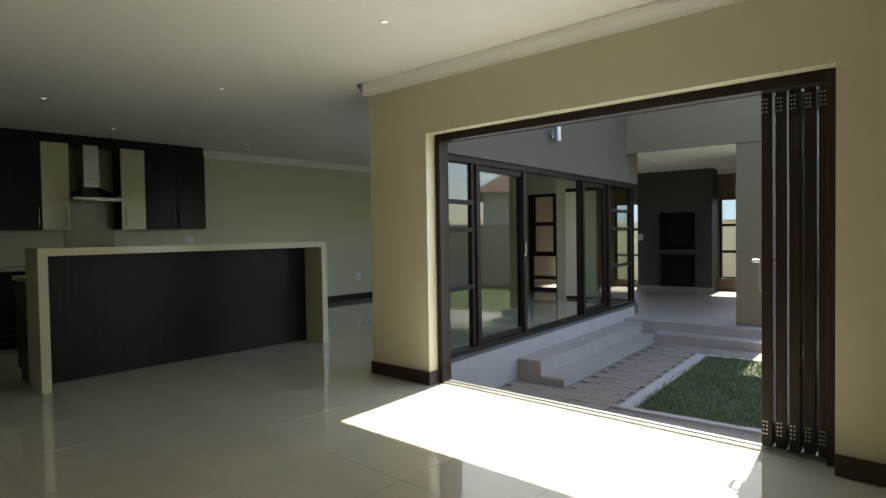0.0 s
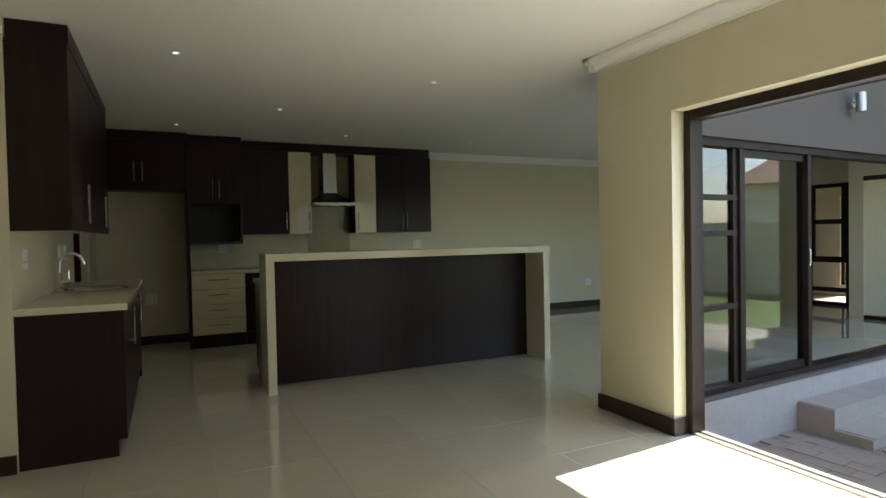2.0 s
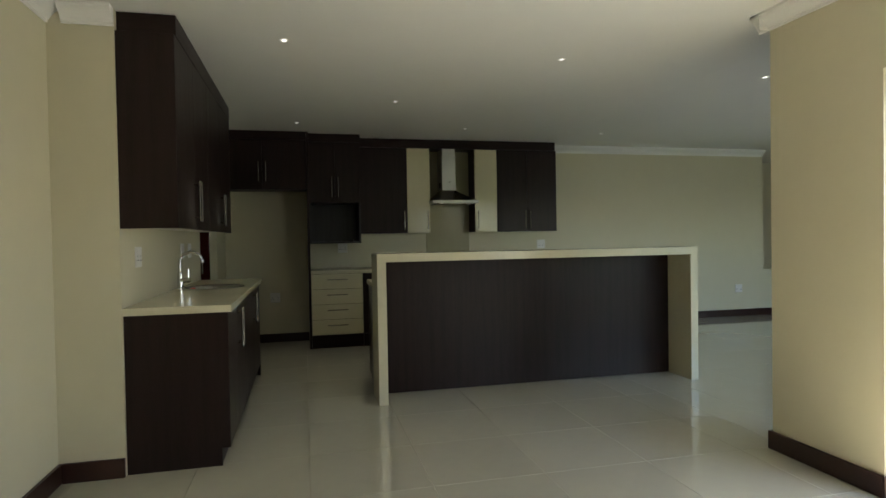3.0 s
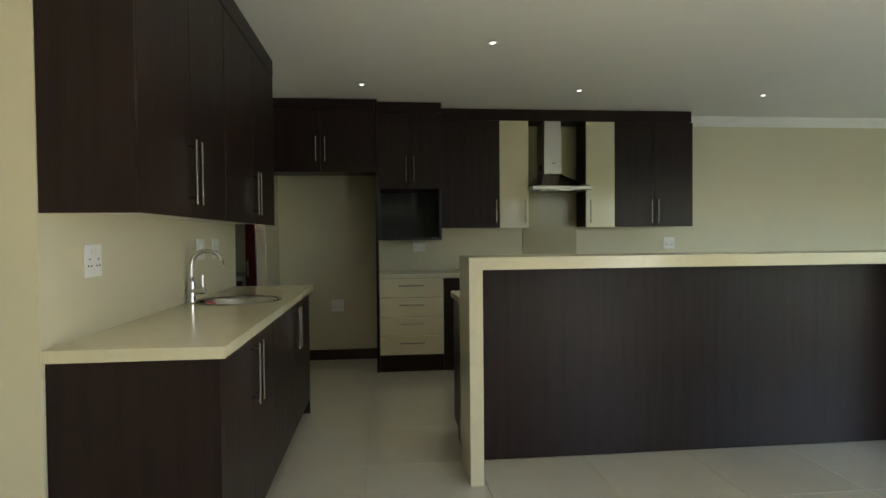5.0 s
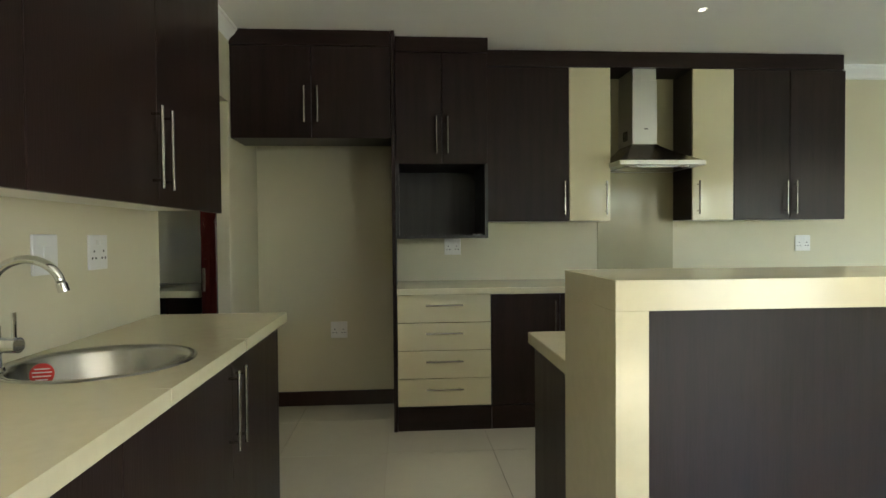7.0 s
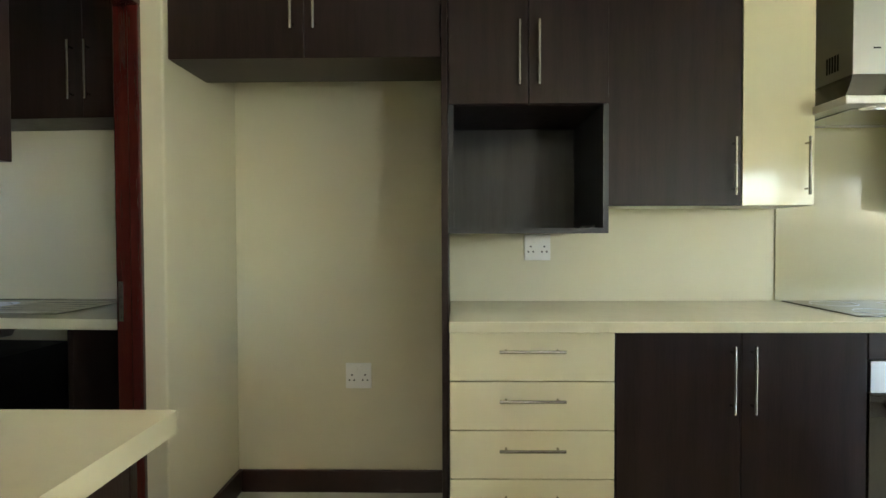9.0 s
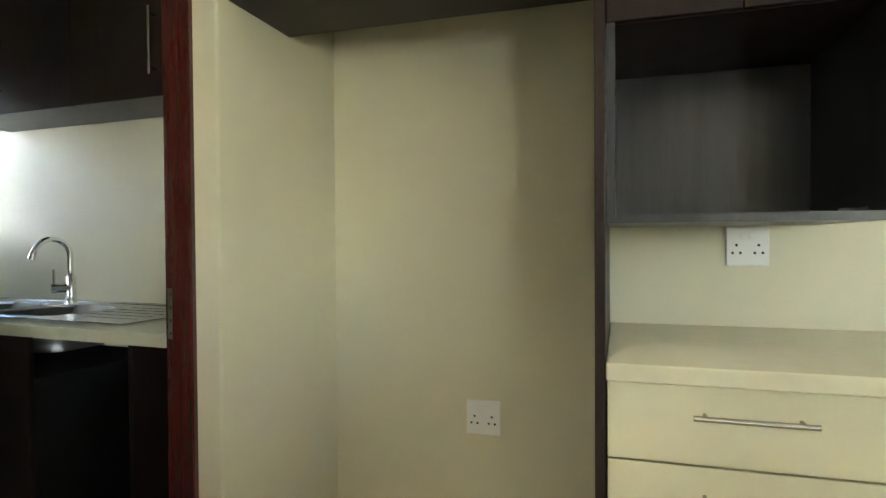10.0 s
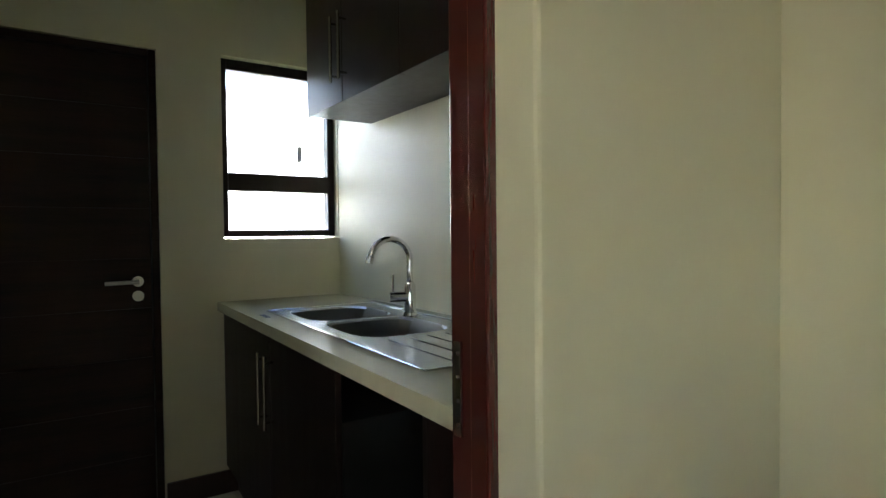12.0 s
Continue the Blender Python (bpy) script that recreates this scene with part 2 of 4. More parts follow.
# ---- the large structure ----
CZ = 2.5
WX = -8.54      # back wall of the kitchen
SY = 0.08       # sink wall
NY = 3.65       # wall with the folding doors
NB = 0.098      # face of the wall piece beside the fridge recess
structure("ceiling", boxes([(-10.2, 4.2, -2.6, 3.70, CZ, CZ + 0.15), (-10.2, -3.80, 3.70, 4.15, CZ, CZ + 0.15)]), CEIL, "white plastered ceiling with recessed downlights", "ceiling")
structure("living_ceiling", box(-6.6, -0.1, -0.02, 7.3, CZ + 0.001, CZ + 0.15), CEIL, "white plastered living room ceiling", "ceiling", EXT)
structure("wall_west", boxes([(WX - 0.2, WX, NB + 0.001, 7.83, 0, CZ), (WX - 0.2, WX, 7.83, 8.28, 0, 0.70)]), PAINT, "beige painted kitchen wall with a low end", "wall")
structure("wall_west_far", boxes([(-10.1, -9.9, 7.0, 11.4, 0, CZ), (-10.1, WX - 0.2, 6.9, 7.0, 0, CZ)]), PAINT, "beige wall beyond the living room", "wall")
DX0, DX1, DZ = -7.875, -6.885, 2.05
structure("wall_south_west", boxes([(WX - 0.02, DX0, -0.08, NB, 0, CZ)], 0.007), PAINT, "beige wall piece between doorway and fridge recess", "wall")
structure("wall_south", boxes([(DX1, -4.48, -0.08, SY, 0, CZ), (DX0, DX1, -0.08, NB, DZ, CZ)]), PAINT, "beige sink wall with a doorway to the scullery", "wall")
structure("wall_south_east", boxes([(-4.48, 4.2, -0.44, -0.24, 0, CZ), (-4.68, -4.481, -0.44, -0.079, 0, CZ)]), PAINT, "beige painted side wall", "wall")
structure("wall_east", box(4.0, 4.2, -0.24, NY, 0, CZ), PAINT, "plain beige end wall", "wall")
WE = -3.88      # free end of that wall
OX0, OX1, OZ = -3.215, -0.51, 2.0
structure("wall_north", boxes([(WE, OX0, NY, NY + 0.25, 0, CZ), (OX1, 4.2, NY, NY + 0.25, 0, CZ), (OX0, OX1, NY, NY + 0.25, OZ, CZ)]), PAINT, "beige wall with a wide folding door opening", "wall")
structure("wall_north_outside", boxes([(WE, OX0, NY + 0.251, NY + 0.265, -0.45, 3.2), (OX1, 4.2, NY + 0.251, NY + 0.265, -0.45, 3.2), (OX0, OX1, NY + 0.251, NY + 0.265, OZ, 3.2), (OX0, OX1, NY + 0.21, NY + 0.265, -0.45, -0.03)]), GREYWALL, "dark grey outer face of the folding door wall", "wall")
# scullery
QX, QY = -8.715, -2.148
WN0, WN1, WZ0, WZ1 = -8.712, -8.137, 1.19, 2.05
QD0, QD1, QDZ = -7.865, -7.0, 2.03
SCU = Matrix.Translation((QX, QY, 0)) @ Matrix.Rotation(radians(-3.0), 4, 'Z') @ Matrix.Translation((-QX, -QY, 0))   # the scullery stands a little off square
structure("scullery_wall_west", box(QX - 0.15, QX, QY - 0.2, 0.09, 0, CZ), PAINT, "beige scullery wall behind the sink", "wall", SCU)
structure("scullery_wall_south", boxes([(QX - 0.15, WN0, QY - 0.2, QY, 0, CZ), (WN0, WN1, QY - 0.2, QY, 0, WZ0), (WN0, WN1, QY - 0.2, QY, WZ1, CZ), (WN1, QD0, QY - 0.2, QY, 0, CZ), (QD0, QD1, QY - 0.2, QY, QDZ, CZ), (QD1, -5.4, QY - 0.2, QY, 0, CZ)]), PAINT, "beige scullery wall with window and back door", "wall", SCU)
structure("scullery_wall_east", box(-5.55, -5.4, QY - 0.1, -0.08, 0, CZ), PAINT, "plain beige scullery end wall", "wall")

# cornices and skirtings
PROFILE = [(0, 0), (0.072, 0), (0.072, 0.014), (0.064, 0.020), (0.058, 0.034), (0.040, 0.050), (0.024, 0.066), (0.017, 0.082), (0.010, 0.084), (0.010, 0.098), (0, 0.098)]


def cornice(p0, p1, outward, m=None):
    structure("cornice", extrude_profile(bmesh.new(), PROFILE, (*p0, CZ), (*p1, CZ), outward), CORNICE, "white moulded plaster cornice", "cornice", m)


cornice((WE - 0.072, NY), (4.0, NY), (0, -1, 0))
cornice((WE, NY - 0.072), (WE, 4.2), (-1, 0, 0))
cornice((WX, 4.31), (WX, 7.83), (1, 0, 0))
cornice((-4.48, -0.24), (4.0, -0.24), (0, 1, 0))
cornice((-4.48, -0.168), (-4.48, SY), (1, 0, 0))
cornice((-6.62, SY), (-7.92, SY), (0, 1, 0))
cornice((4.0, -0.24), (4.0, NY), (-1, 0, 0))


def skirting(x0, x1, y0, y1, h=0.105):
    bm = box(x0, x1, y0, y1, 0.0, h, 0.004)
    structure("baseboard", bm, SKIRT, "dark brown varnished skirting board", "skirting")


skirting(WE - 0.018, OX0, NY - 0.018, NY)
skirting(WE - 0.018, WE, NY, 4.1)
skirting(OX0, OX0 + 0.018, NY - 0.018, NY + 0.098)
skirting(OX1, 4.0, NY - 0.018, NY)
skirting(-4.48, 4.0, -0.24, -0.222)
skirting(-4.48, -4.462, -0.222, SY)
skirting(WX, WX + 0.018, NB + 0.018, 1.072)
skirting(WX, DX0 - 0.006, NB, NB + 0.018)
skirting(WX, WX + 0.018, 4.35, 8.29)
skirting(-9.9, -9.882, 7.0, 11.3)

# ---- folding doors, glazing, courtyard ----


def folding_door():
    t = thing("folding_door", "dark bronze aluminium folding door, folded open in a stack", "door", (-1.8, NY + 0.16, 0))
    part("jamb", box(OX0, OX0 + 0.05, NY + 0.10, NY + 0.21, 0, OZ, 0.004), BRONZE, t)
    part("jamb", box(OX1 - 0.05, OX1, NY + 0.10, NY + 0.21, 0, OZ, 0.004), BRONZE, t)
    part("head_track", box(OX0 + 0.05, OX1 - 0.05, NY + 0.10, NY + 0.21, OZ - 0.06, OZ, 0.004), BRONZE, t)
    tr = boxes([(OX0 + 0.05, OX1 - 0.05, NY + 0.11, NY + 0.14, -0.02, 0.012), (OX0 + 0.05, OX1 - 0.05, NY + 0.17, NY + 0.20, -0.02, 0.012), (OX0 + 0.05, OX1 - 0.05, NY + 0.14, NY + 0.17, -0.02, 0.002)])
    part("floor_track", tr, STEEL, t, "pale aluminium floor track")
    lw, th = 0.52, 0.053
    for i in range(5):
        x0 = -0.868 + i * 0.066
        y0 = NY + 0.155 + (0.012 if i % 2 else 0.0)
        z0, z1 = 0.018, OZ - 0.065
        fr = boxes([(x0, x0 + th, y0, y0 + 0.075, z0, z1), (x0, x0 + th, y0 + lw - 0.075, y0 + lw, z0, z1), (x0, x0 + th, y0 + 0.075, y0 + lw - 0.075, z0, z0 + 0.09), (x0, x0 + th, y0 + 0.075, y0 + lw - 0.075, z1 - 0.08, z1)], 0.003)
        leaf = part("leaf", fr, BRONZE, t)
        part("glass", box(x0 + 0.018, x0 + 0.026, y0 + 0.07, y0 + lw - 0.07, z0 + 0.08, z1 - 0.07), GLASS, leaf)
        for zc in (z0 + 0.07, z1 - 0.10):
            bm = bmesh.new()
            for k in range(8):
                cyl(bm, (x0 + 0.010 + 0.016 * (k % 2), y0 - 0.003, zc + 0.022 * (k // 2)), (x0 + 0.010 + 0.016 * (k % 2), y0 + 0.002, zc + 0.022 * (k // 2)), 0.0042, seg=8)
            part("bolts", bm, STEEL, leaf, "small steel hinge bolts")
        if i == 0:
            bm = bmesh.new()
            bx(bm, x0 - 0.012, x0, y0 + 0.012, y0 + 0.05, 0.86, 1.10, 0.004)
            cyl(bm, (x0, y0 + 0.03, 1.03), (x0 - 0.05, y0 + 0.03, 1.03), 0.009)
            tube(bm, [(x0 - 0.05, y0 + 0.03, 1.03), (x0 - 0.055, y0 + 0.06, 1.03), (x0 - 0.055, y0 + 0.14, 1.03)], 0.009)
            cyl(bm, (x0 + th, y0 + 0.03, 1.03), (x0 + th + 0.02, y0 + 0.03, 1.03), 0.009)
            part("handle", bm, STEEL, leaf, "satin steel lever handle")


folding_door()

GH = 1.97     # head of the courtyard glazing


def glazing():
    w = thing("window_1", "dark bronze aluminium sliding doors with side lights, one leaf open", "window", (0, 2.7, 0), kind="structure", m=EXT)

    def frame_part(name, u0, u1, v0, v1, z0, z1):
        return part(name, box(u0, u1, v0, v1, z0, z1, 0.003), BRONZE, w)
    frame_part("head_frame", -0.06, 0.06, -0.25, 5.46, GH - 0.06, GH)
    frame_part("sill_frame", -0.06, 0.06, -0.25, 5.46, 0.0, 0.045)
    for v in (0.80, 1.77, 3.43, 4.36, 5.40):
        frame_part("mullion", -0.05, 0.05, v - 0.028, v + 0.028, 0.045, GH - 0.06)
    # side lights with three panes, the middle one a casement
    for v0, v1 in ((-0.2, 0.77), (4.39, 5.37)):
        for z in (0.66, 1.24, 1.52):
            frame_part("transom", -0.035, 0.035, v0, v1, z - 0.022, z + 0.022)
        for z0, z1 in ((0.045, 0.64), (0.68, 1.22), (1.26, GH - 0.06)):
            for a in (v0, v1 - 0.055):
                frame_part("sash_stile", -0.028, 0.028, a, a + 0.055, z0, z1)
            part("pane", box(-0.004, 0.004, v0 + 0.05, v1 - 0.05, z0, z1), REFLECT, w)
    # sliding leaves
    for v0, v1, u, hv in ((0.83, 1.82, 0.0, 1.76), (3.38, 4.33, -0.03, 3.42)):
        for a, b, c, d in ((v0, v0 + 0.055, 0.045, GH - 0.06), (v1 - 0.055, v1, 0.045, GH - 0.06), (v0, v1, 0.045, 0.11), (v0, v1, GH - 0.12, GH - 0.06)):
            frame_part("leaf_rail", u - 0.02, u + 0.02, a, b, c, d)
        part("pane", box(u - 0.003, u + 0.003, v0 + 0.05, v1 - 0.05, 0.10, GH - 0.11), REFLECT, w)
        bm = bmesh.new()
        tube(bm, [(u + 0.02, hv, 0.93), (u + 0.055, hv, 0.94), (u + 0.06, hv, 0.96), (u + 0.06, hv, 1.06), (u + 0.055, hv, 1.08), (u + 0.02, hv, 1.09)], 0.008, 8)
        part("pull_handle", bm, CHROME, w, "bright steel pull handle")


glazing()


def wing_structure():
    S = lambda n, rows, m, lab, cat: structure(n, boxes(rows), m, lab, cat, EXT)
    S("wing_wall", [(-0.20, 0.10, -0.30, 5.46, GH, 4.6), (-0.20, 0.10, -0.30, 5.46, -0.45, -0.002)], GREYWALL, "dark grey rendered wall above the sliding doors", "wall")
    S("wing_sill", [(0.101, 0.125, -0.26, 5.2, -0.45, -0.03)], CONCRETE, "pale screeded plinth below the sliding doors", "plinth")
    S("living_wall_north", [(-6.4, -2.62, 6.6, 6.8, 0, CZ), (-2.62, -1.36, 6.6, 6.8, 1.99, CZ), (-1.36, -1.18, 5.42, 6.8, 0, CZ), (-1.18, -0.21, 5.42, 5.50, GH, CZ)], PAINT, "beige living room wall", "wall")
    S("beam_wall", [(-1.6, 2.05, 4.95, 5.2, 2.5, 8.0), (2.05, 7.5, 4.95, 5.2, 3.05, 8.0), (7.1, 7.5, 4.95, 5.2, -0.45, 3.05), (0.10, 2.05, 4.90, 4.949, 2.42, 2.5)], PATIOWALL, "taupe upper wall over the covered patio", "wall")
    S("patio_ceiling", [(-1.9, 2.05, 5.2, 10.2, 2.52, 2.6), (-6.4, -1.9, 6.8, 10.2, 2.52, 2.6)], CEIL, "white patio ceiling", "ceiling")
    S("patio_pier", [(1.68, 2.05, 4.92, 5.25, -0.17, 2.42)], PATIOWALL, "taupe painted patio pier", "pier")
    S("patio_back_wall", [(-1.22, 0.42, 9.8, 10.0, -0.2, 2.52), (0.42, 1.1, 9.8, 10.0, -0.2, 0.12), (0.42, 1.1, 9.8, 10.0, 1.88, 2.52), (1.1, 2.05, 9.8, 10.0, -0.2, 2.52), (1.9, 2.05, 6.6, 9.8, -0.2, 2.52), (-2.5, -1.98, 9.8, 10.0, -0.2, 2.52), (-1.98, -1.22, 9.8, 10.0, -0.2, -0.02), (-1.98, -1.22, 9.8, 10.0, 1.86, 2.52)], PATIOWALL, "taupe back wall of the covered patio", "wall")
    S("patio_side_wall", [(-6.4, -3.6, 9.8, 10.0, -0.2, 2.52), (-3.6, -2.72, 9.8, 10.0, -0.2, 0.06), (-3.6, -2.72, 9.8, 10.0, 1.94, 2.52), (-2.72, -2.5, 9.8, 10.0, -0.2, 2.52), (-6.6, -6.4, 6.8, 10.0, -0.2, 2.52)], PAINT, "beige wall at the sheltered end of the patio", "wall")
    S("patio_floor", [(-1.2, 2.10, 4.70, 6.8, -0.45, -0.17), (-6.4, 2.10, 6.8, 9.8, -0.45, -0.17)], STEPTILE, "grey tiled patio floor, a step above the paving", "floor")
    S("patio_step", [(0.70, 2.10, 4.38, 4.70, -0.45, -0.30)], STEPTILE, "grey tiled step up to the patio", "step")
    cornice_p = extrude_profile(bmesh.new(), PROFILE, (-1.2, 9.8, 2.52), (1.7, 9.8, 2.52), (0, -1, 0))
    structure("cornice", cornice_p, CORNICE, "white moulded patio cornice", "cornice", EXT)
    st = thing("garden_steps", "pale grey tiled steps along the sliding doors", "steps", (0.3, 3.2, -0.42), kind="structure", m=EXT)
    part("step", box(0.125, 0.42, 1.42, 4.70, -0.45, -0.20, 0.006), STEPTILE, st)
    part("step", box(0.42, 0.70, 1.40, 4.70, -0.45, -0.355, 0.006), STEPTILE, st)
    for u0, u1, z in ((0.13, 0.418, -0.20), (0.422, 0.70, -0.355)):
        v = 1.43
        while v < 4.6:
            part("tile", box(u0, u1 + 0.006, v, min(v + 0.575, 4.69), z, z + 0.008, 0.002), STEPTILE, st)
            v += 0.58


wing_structure()


def patio_window(u0, u1, z0, z1):
    w = thing("window_2", "narrow dark framed patio window with three panes", "window", ((u0 + u1) / 2, 9.9, z0), kind="structure", m=EXT)
    part("window_frame", boxes([(u0, u0 + 0.05, 9.86, 9.92, z0, z1), (u1 - 0.05, u1, 9.86, 9.92, z0, z1)]), BRONZE, w)
    h = (z1 - z0) / 3
    for k in range(4):
        z = z0 + k * h
        part("rail", box(u0 + 0.05, u1 - 0.05, 9.86, 9.92, max(z0, z - 0.03), min(z1, z + 0.03)), BRONZE, w)
    for k in range(3):
        part("pane", box(u0 + 0.05, u1 - 0.05, 9.885, 9.893, z0 + k * h + 0.03, z0 + (k + 1) * h - 0.03), FROST, w)


patio_window(-1.98, -1.22, -0.02, 1.86)
patio_window(0.42, 1.1, 0.12, 1.88)
patio_window(-3.6, -2.72, 0.06, 1.94)


def living_window():
    w = thing("window_3", "dark framed glazed screen between living room and patio, with stacked panes", "window", (-1.9, 6.7, 0), kind="structure", m=EXT)

    def bar(name, u0, u1, z0, z1, d=0.04):
        part(name, box(u0, u1, 6.70 - d, 6.70 + d, z0, z1, 0.003), BRONZE, w)
    bar("head_frame", -2.62, -1.36, 1.93, 1.99)
    bar("sill_frame", -2.62, -1.36, 0.0, 0.05)
    bar("stile", -2.62, -2.54, 0.05, 1.93)
    bar("meeting_stile", -1.995, -1.885, 0.05, 1.93)
    bar("stile", -1.42, -1.36, 0.05, 1.93)
    bar("sash_stile", -2.54, -2.48, 0.80, 1.93, 0.028)
    bar("sash_stile", -2.06, -1.995, 0.80, 1.93, 0.028)
    for u0, u1 in ((-2.54, -1.995), (-1.885, -1.42)):
        for z0, z1 in ((0.22, 0.29), (0.70, 0.80), (1.33, 1.41)):
            bar("rail", u0, u1, z0, z1, 0.03)
        part("pane", box(u0, u1, 6.697, 6.703, 0.05, 1.93), FROST, w)
    g = thing("window_4", "clear glazed door at the living room corner", "window", (-0.6, 5.46, 0), kind="structure", m=EXT)
    part("pane", box(-1.18, -0.06, 5.457, 5.463, 0.05, GH - 0.06), FROST, g)
    part("head_rail", box(-1.18, -0.06, 5.42, 5.50, GH - 0.06, GH), BRONZE, g)
    part("bottom_rail", box(-1.18, -0.06, 5.42, 5.50, 0, 0.05), BRONZE, g)



living_window()


def fireplace():
    f = thing("braai_fireplace", "charcoal painted built-in fireplace with a black firebox", "fireplace", (-0.45, 9.5, -0.17), m=EXT)
    u0, u1, v0, v1 = -1.20, 0.40, 9.25, 9.80
    a0, a1 = -0.72, 0.05
    for a, b, d, z0, z1 in ((u0, a0, v0, -0.17, 2.52), (a1, u1, v0, -0.17, 2.52)):
        part("pier", box(a, b, d, v1, z0, z1), HEARTH, f)
    part("breast", box(a0, a1, v0, v1, 1.60, 2.52), HEARTH, f)
    part("hearth_slab", box(a0, a1, v0, v1, 0.66, 0.76), HEARTH, f)
    part("back", box(a0, a1, 9.72, v1, -0.17, 0.66), HEARTH, f)
    part("firebox", boxes([(a0, a1, 9.70, 9.719, 0.76, 1.60), (a0, a0 + 0.01, v0 + 0.02, 9.7, 0.76, 1.6), (a1 - 0.01, a1, v0 + 0.02, 9.7, 0.76, 1.6)]), SOOT, f)
    part("wood_store", box(a0, a1, 9.45, 9.70, -0.10, 0.66), SOOT, f)
    part("mantel_shelf", box(a0 - 0.08, a1 + 0.08, v0 - 0.05, v0 + 0.05, 0.665, 0.755, 0.005), HEARTH, f)
    part("plinth", box(u0 - 0.02, u1 + 0.02, v0 - 0.03, v0, -0.17, -0.06), STEPTILE, f)


fireplace()
sw = thing("light_switch", "small white wall switch on the patio wall", "switch", (-1.17, 9.79, 0.95), m=EXT)
part("plate", box(-1.18, -1.08, 9.24, 9.249, 0.98, 1.12, 0.003), PLASTIC, sw)


def wall_lamp(v, z):
    t = thing("outdoor_wall_lamp", "brushed steel tubular up and down wall lamp", "wall lamp", (0.1, v, z), group="wall lamps", m=EXT)
    part("back_plate", cyl(bmesh.new(), (0.10, v, z + 0.09), (0.135, v, z + 0.09), 0.045, seg=20), STEEL, t)
    part("arm", cyl(bmesh.new(), (0.13, v, z + 0.09), (0.16, v, z + 0.09), 0.012), STEEL, t)
    part("tube_shade", cyl(bmesh.new(), (0.20, v, z), (0.20, v, z + 0.17), 0.042, seg=24), STEEL, t, smooth=False)


wall_lamp(2.33, 2.31)
wall_lamp(4.50, 2.94)

# ground and garden
structure("ground", box(-400, 400, -400, 400, -0.60, -0.47), LAWN, "lawn around the house", "ground")
structure("courtyard_bed", boxes([(0.10, 1.50, -0.25, 4.40, -0.50, -0.435), (1.50, 6.5, -0.25, 1.10, -0.50, -0.435), (1.50, 6.5, 3.80, 4.40, -0.50, -0.435)]), SAND, "sand joints under the paving", "ground", EXT)
structure("kerb", boxes([(1.41, 1.56, 1.02, 3.86, -0.5, -0.412), (1.56, 6.4, 3.78, 3.88, -0.5, -0.412), (1.56, 6.4, 1.00, 1.08, -0.5, -0.414)], 0.01), CONCRETE, "pale concrete lawn edging", "kerb", EXT)
structure("lawn_soil", box(1.56, 6.4, 1.08, 3.78, -0.5, -0.425), SOIL, "dark soil under the courtyard grass", "ground", EXT)


def grass():
    rng = np.random.default_rng(5)
    k = 34000
    u = rng.uniform(1.53, 5.6, k)
    v = rng.uniform(1.04, 3.80, k)
    patch = np.array([noise.noise((a * 1.7, b * 1.7, 3.0)) for a, b in zip(u, v)])
    h = rng.uniform(0.022, 0.050, k) * (1.0 + 0.5 * patch)
    ang = rng.uniform(0, 2 * math.pi, k)
    lean = rng.uniform(-0.03, 0.03, (k, 2))
    w = 0.0045
    verts = np.zeros((k, 3, 3))
    verts[:, 0] = np.stack([u - w * np.cos(ang), v - w * np.sin(ang), np.full(k, -0.43)], 1)
    verts[:, 1] = np.stack([u + w * np.cos(ang), v + w * np.sin(ang), np.full(k, -0.43)], 1)
    verts[:, 2] = np.stack([u + lean[:, 0], v + lean[:, 1], -0.43 + h], 1)
    me = bpy.data.meshes.new("grass")
    me.from_pydata(verts.reshape(-1, 3).tolist(), [], np.arange(k * 3).reshape(-1, 3).tolist())
    me.materials.append(GRASS)
    ob = new("grass", me)
    ob.matrix_basis = EXT
    tagged(ob, "short green courtyard lawn with dry blades", "grass", kind="stuff")


grass()
structure("boundary_wall", boxes([(9.0, 9.2, -8, 20, -0.5, 1.55), (-14.2, -14.0, -5.2, 20, -0.5, 1.15), (-14, 9.0, 16.0, 16.2, -0.5, 1.42)]), YARDWALL, "cream plastered garden boundary wall", "wall")


structure("wall_coping", boxes([(-14.05, 9.0, 15.96, 16.24, 1.42, 1.48)], 0.01), WHITEWALL, "white coping of the garden boundary wall", "coping")
structure("garden_path", box(-1.55, 6.0, 8.6, 10.5, -0.50, -0.455, 0.01), STEPTILE, "pale paved apron beside the patio", "pavement")
structure("yard_wall", box(-14, 9.0, -5.2, -5.0, -0.5, 2.6), WHITEWALL, "white painted yard wall behind the scullery", "wall")


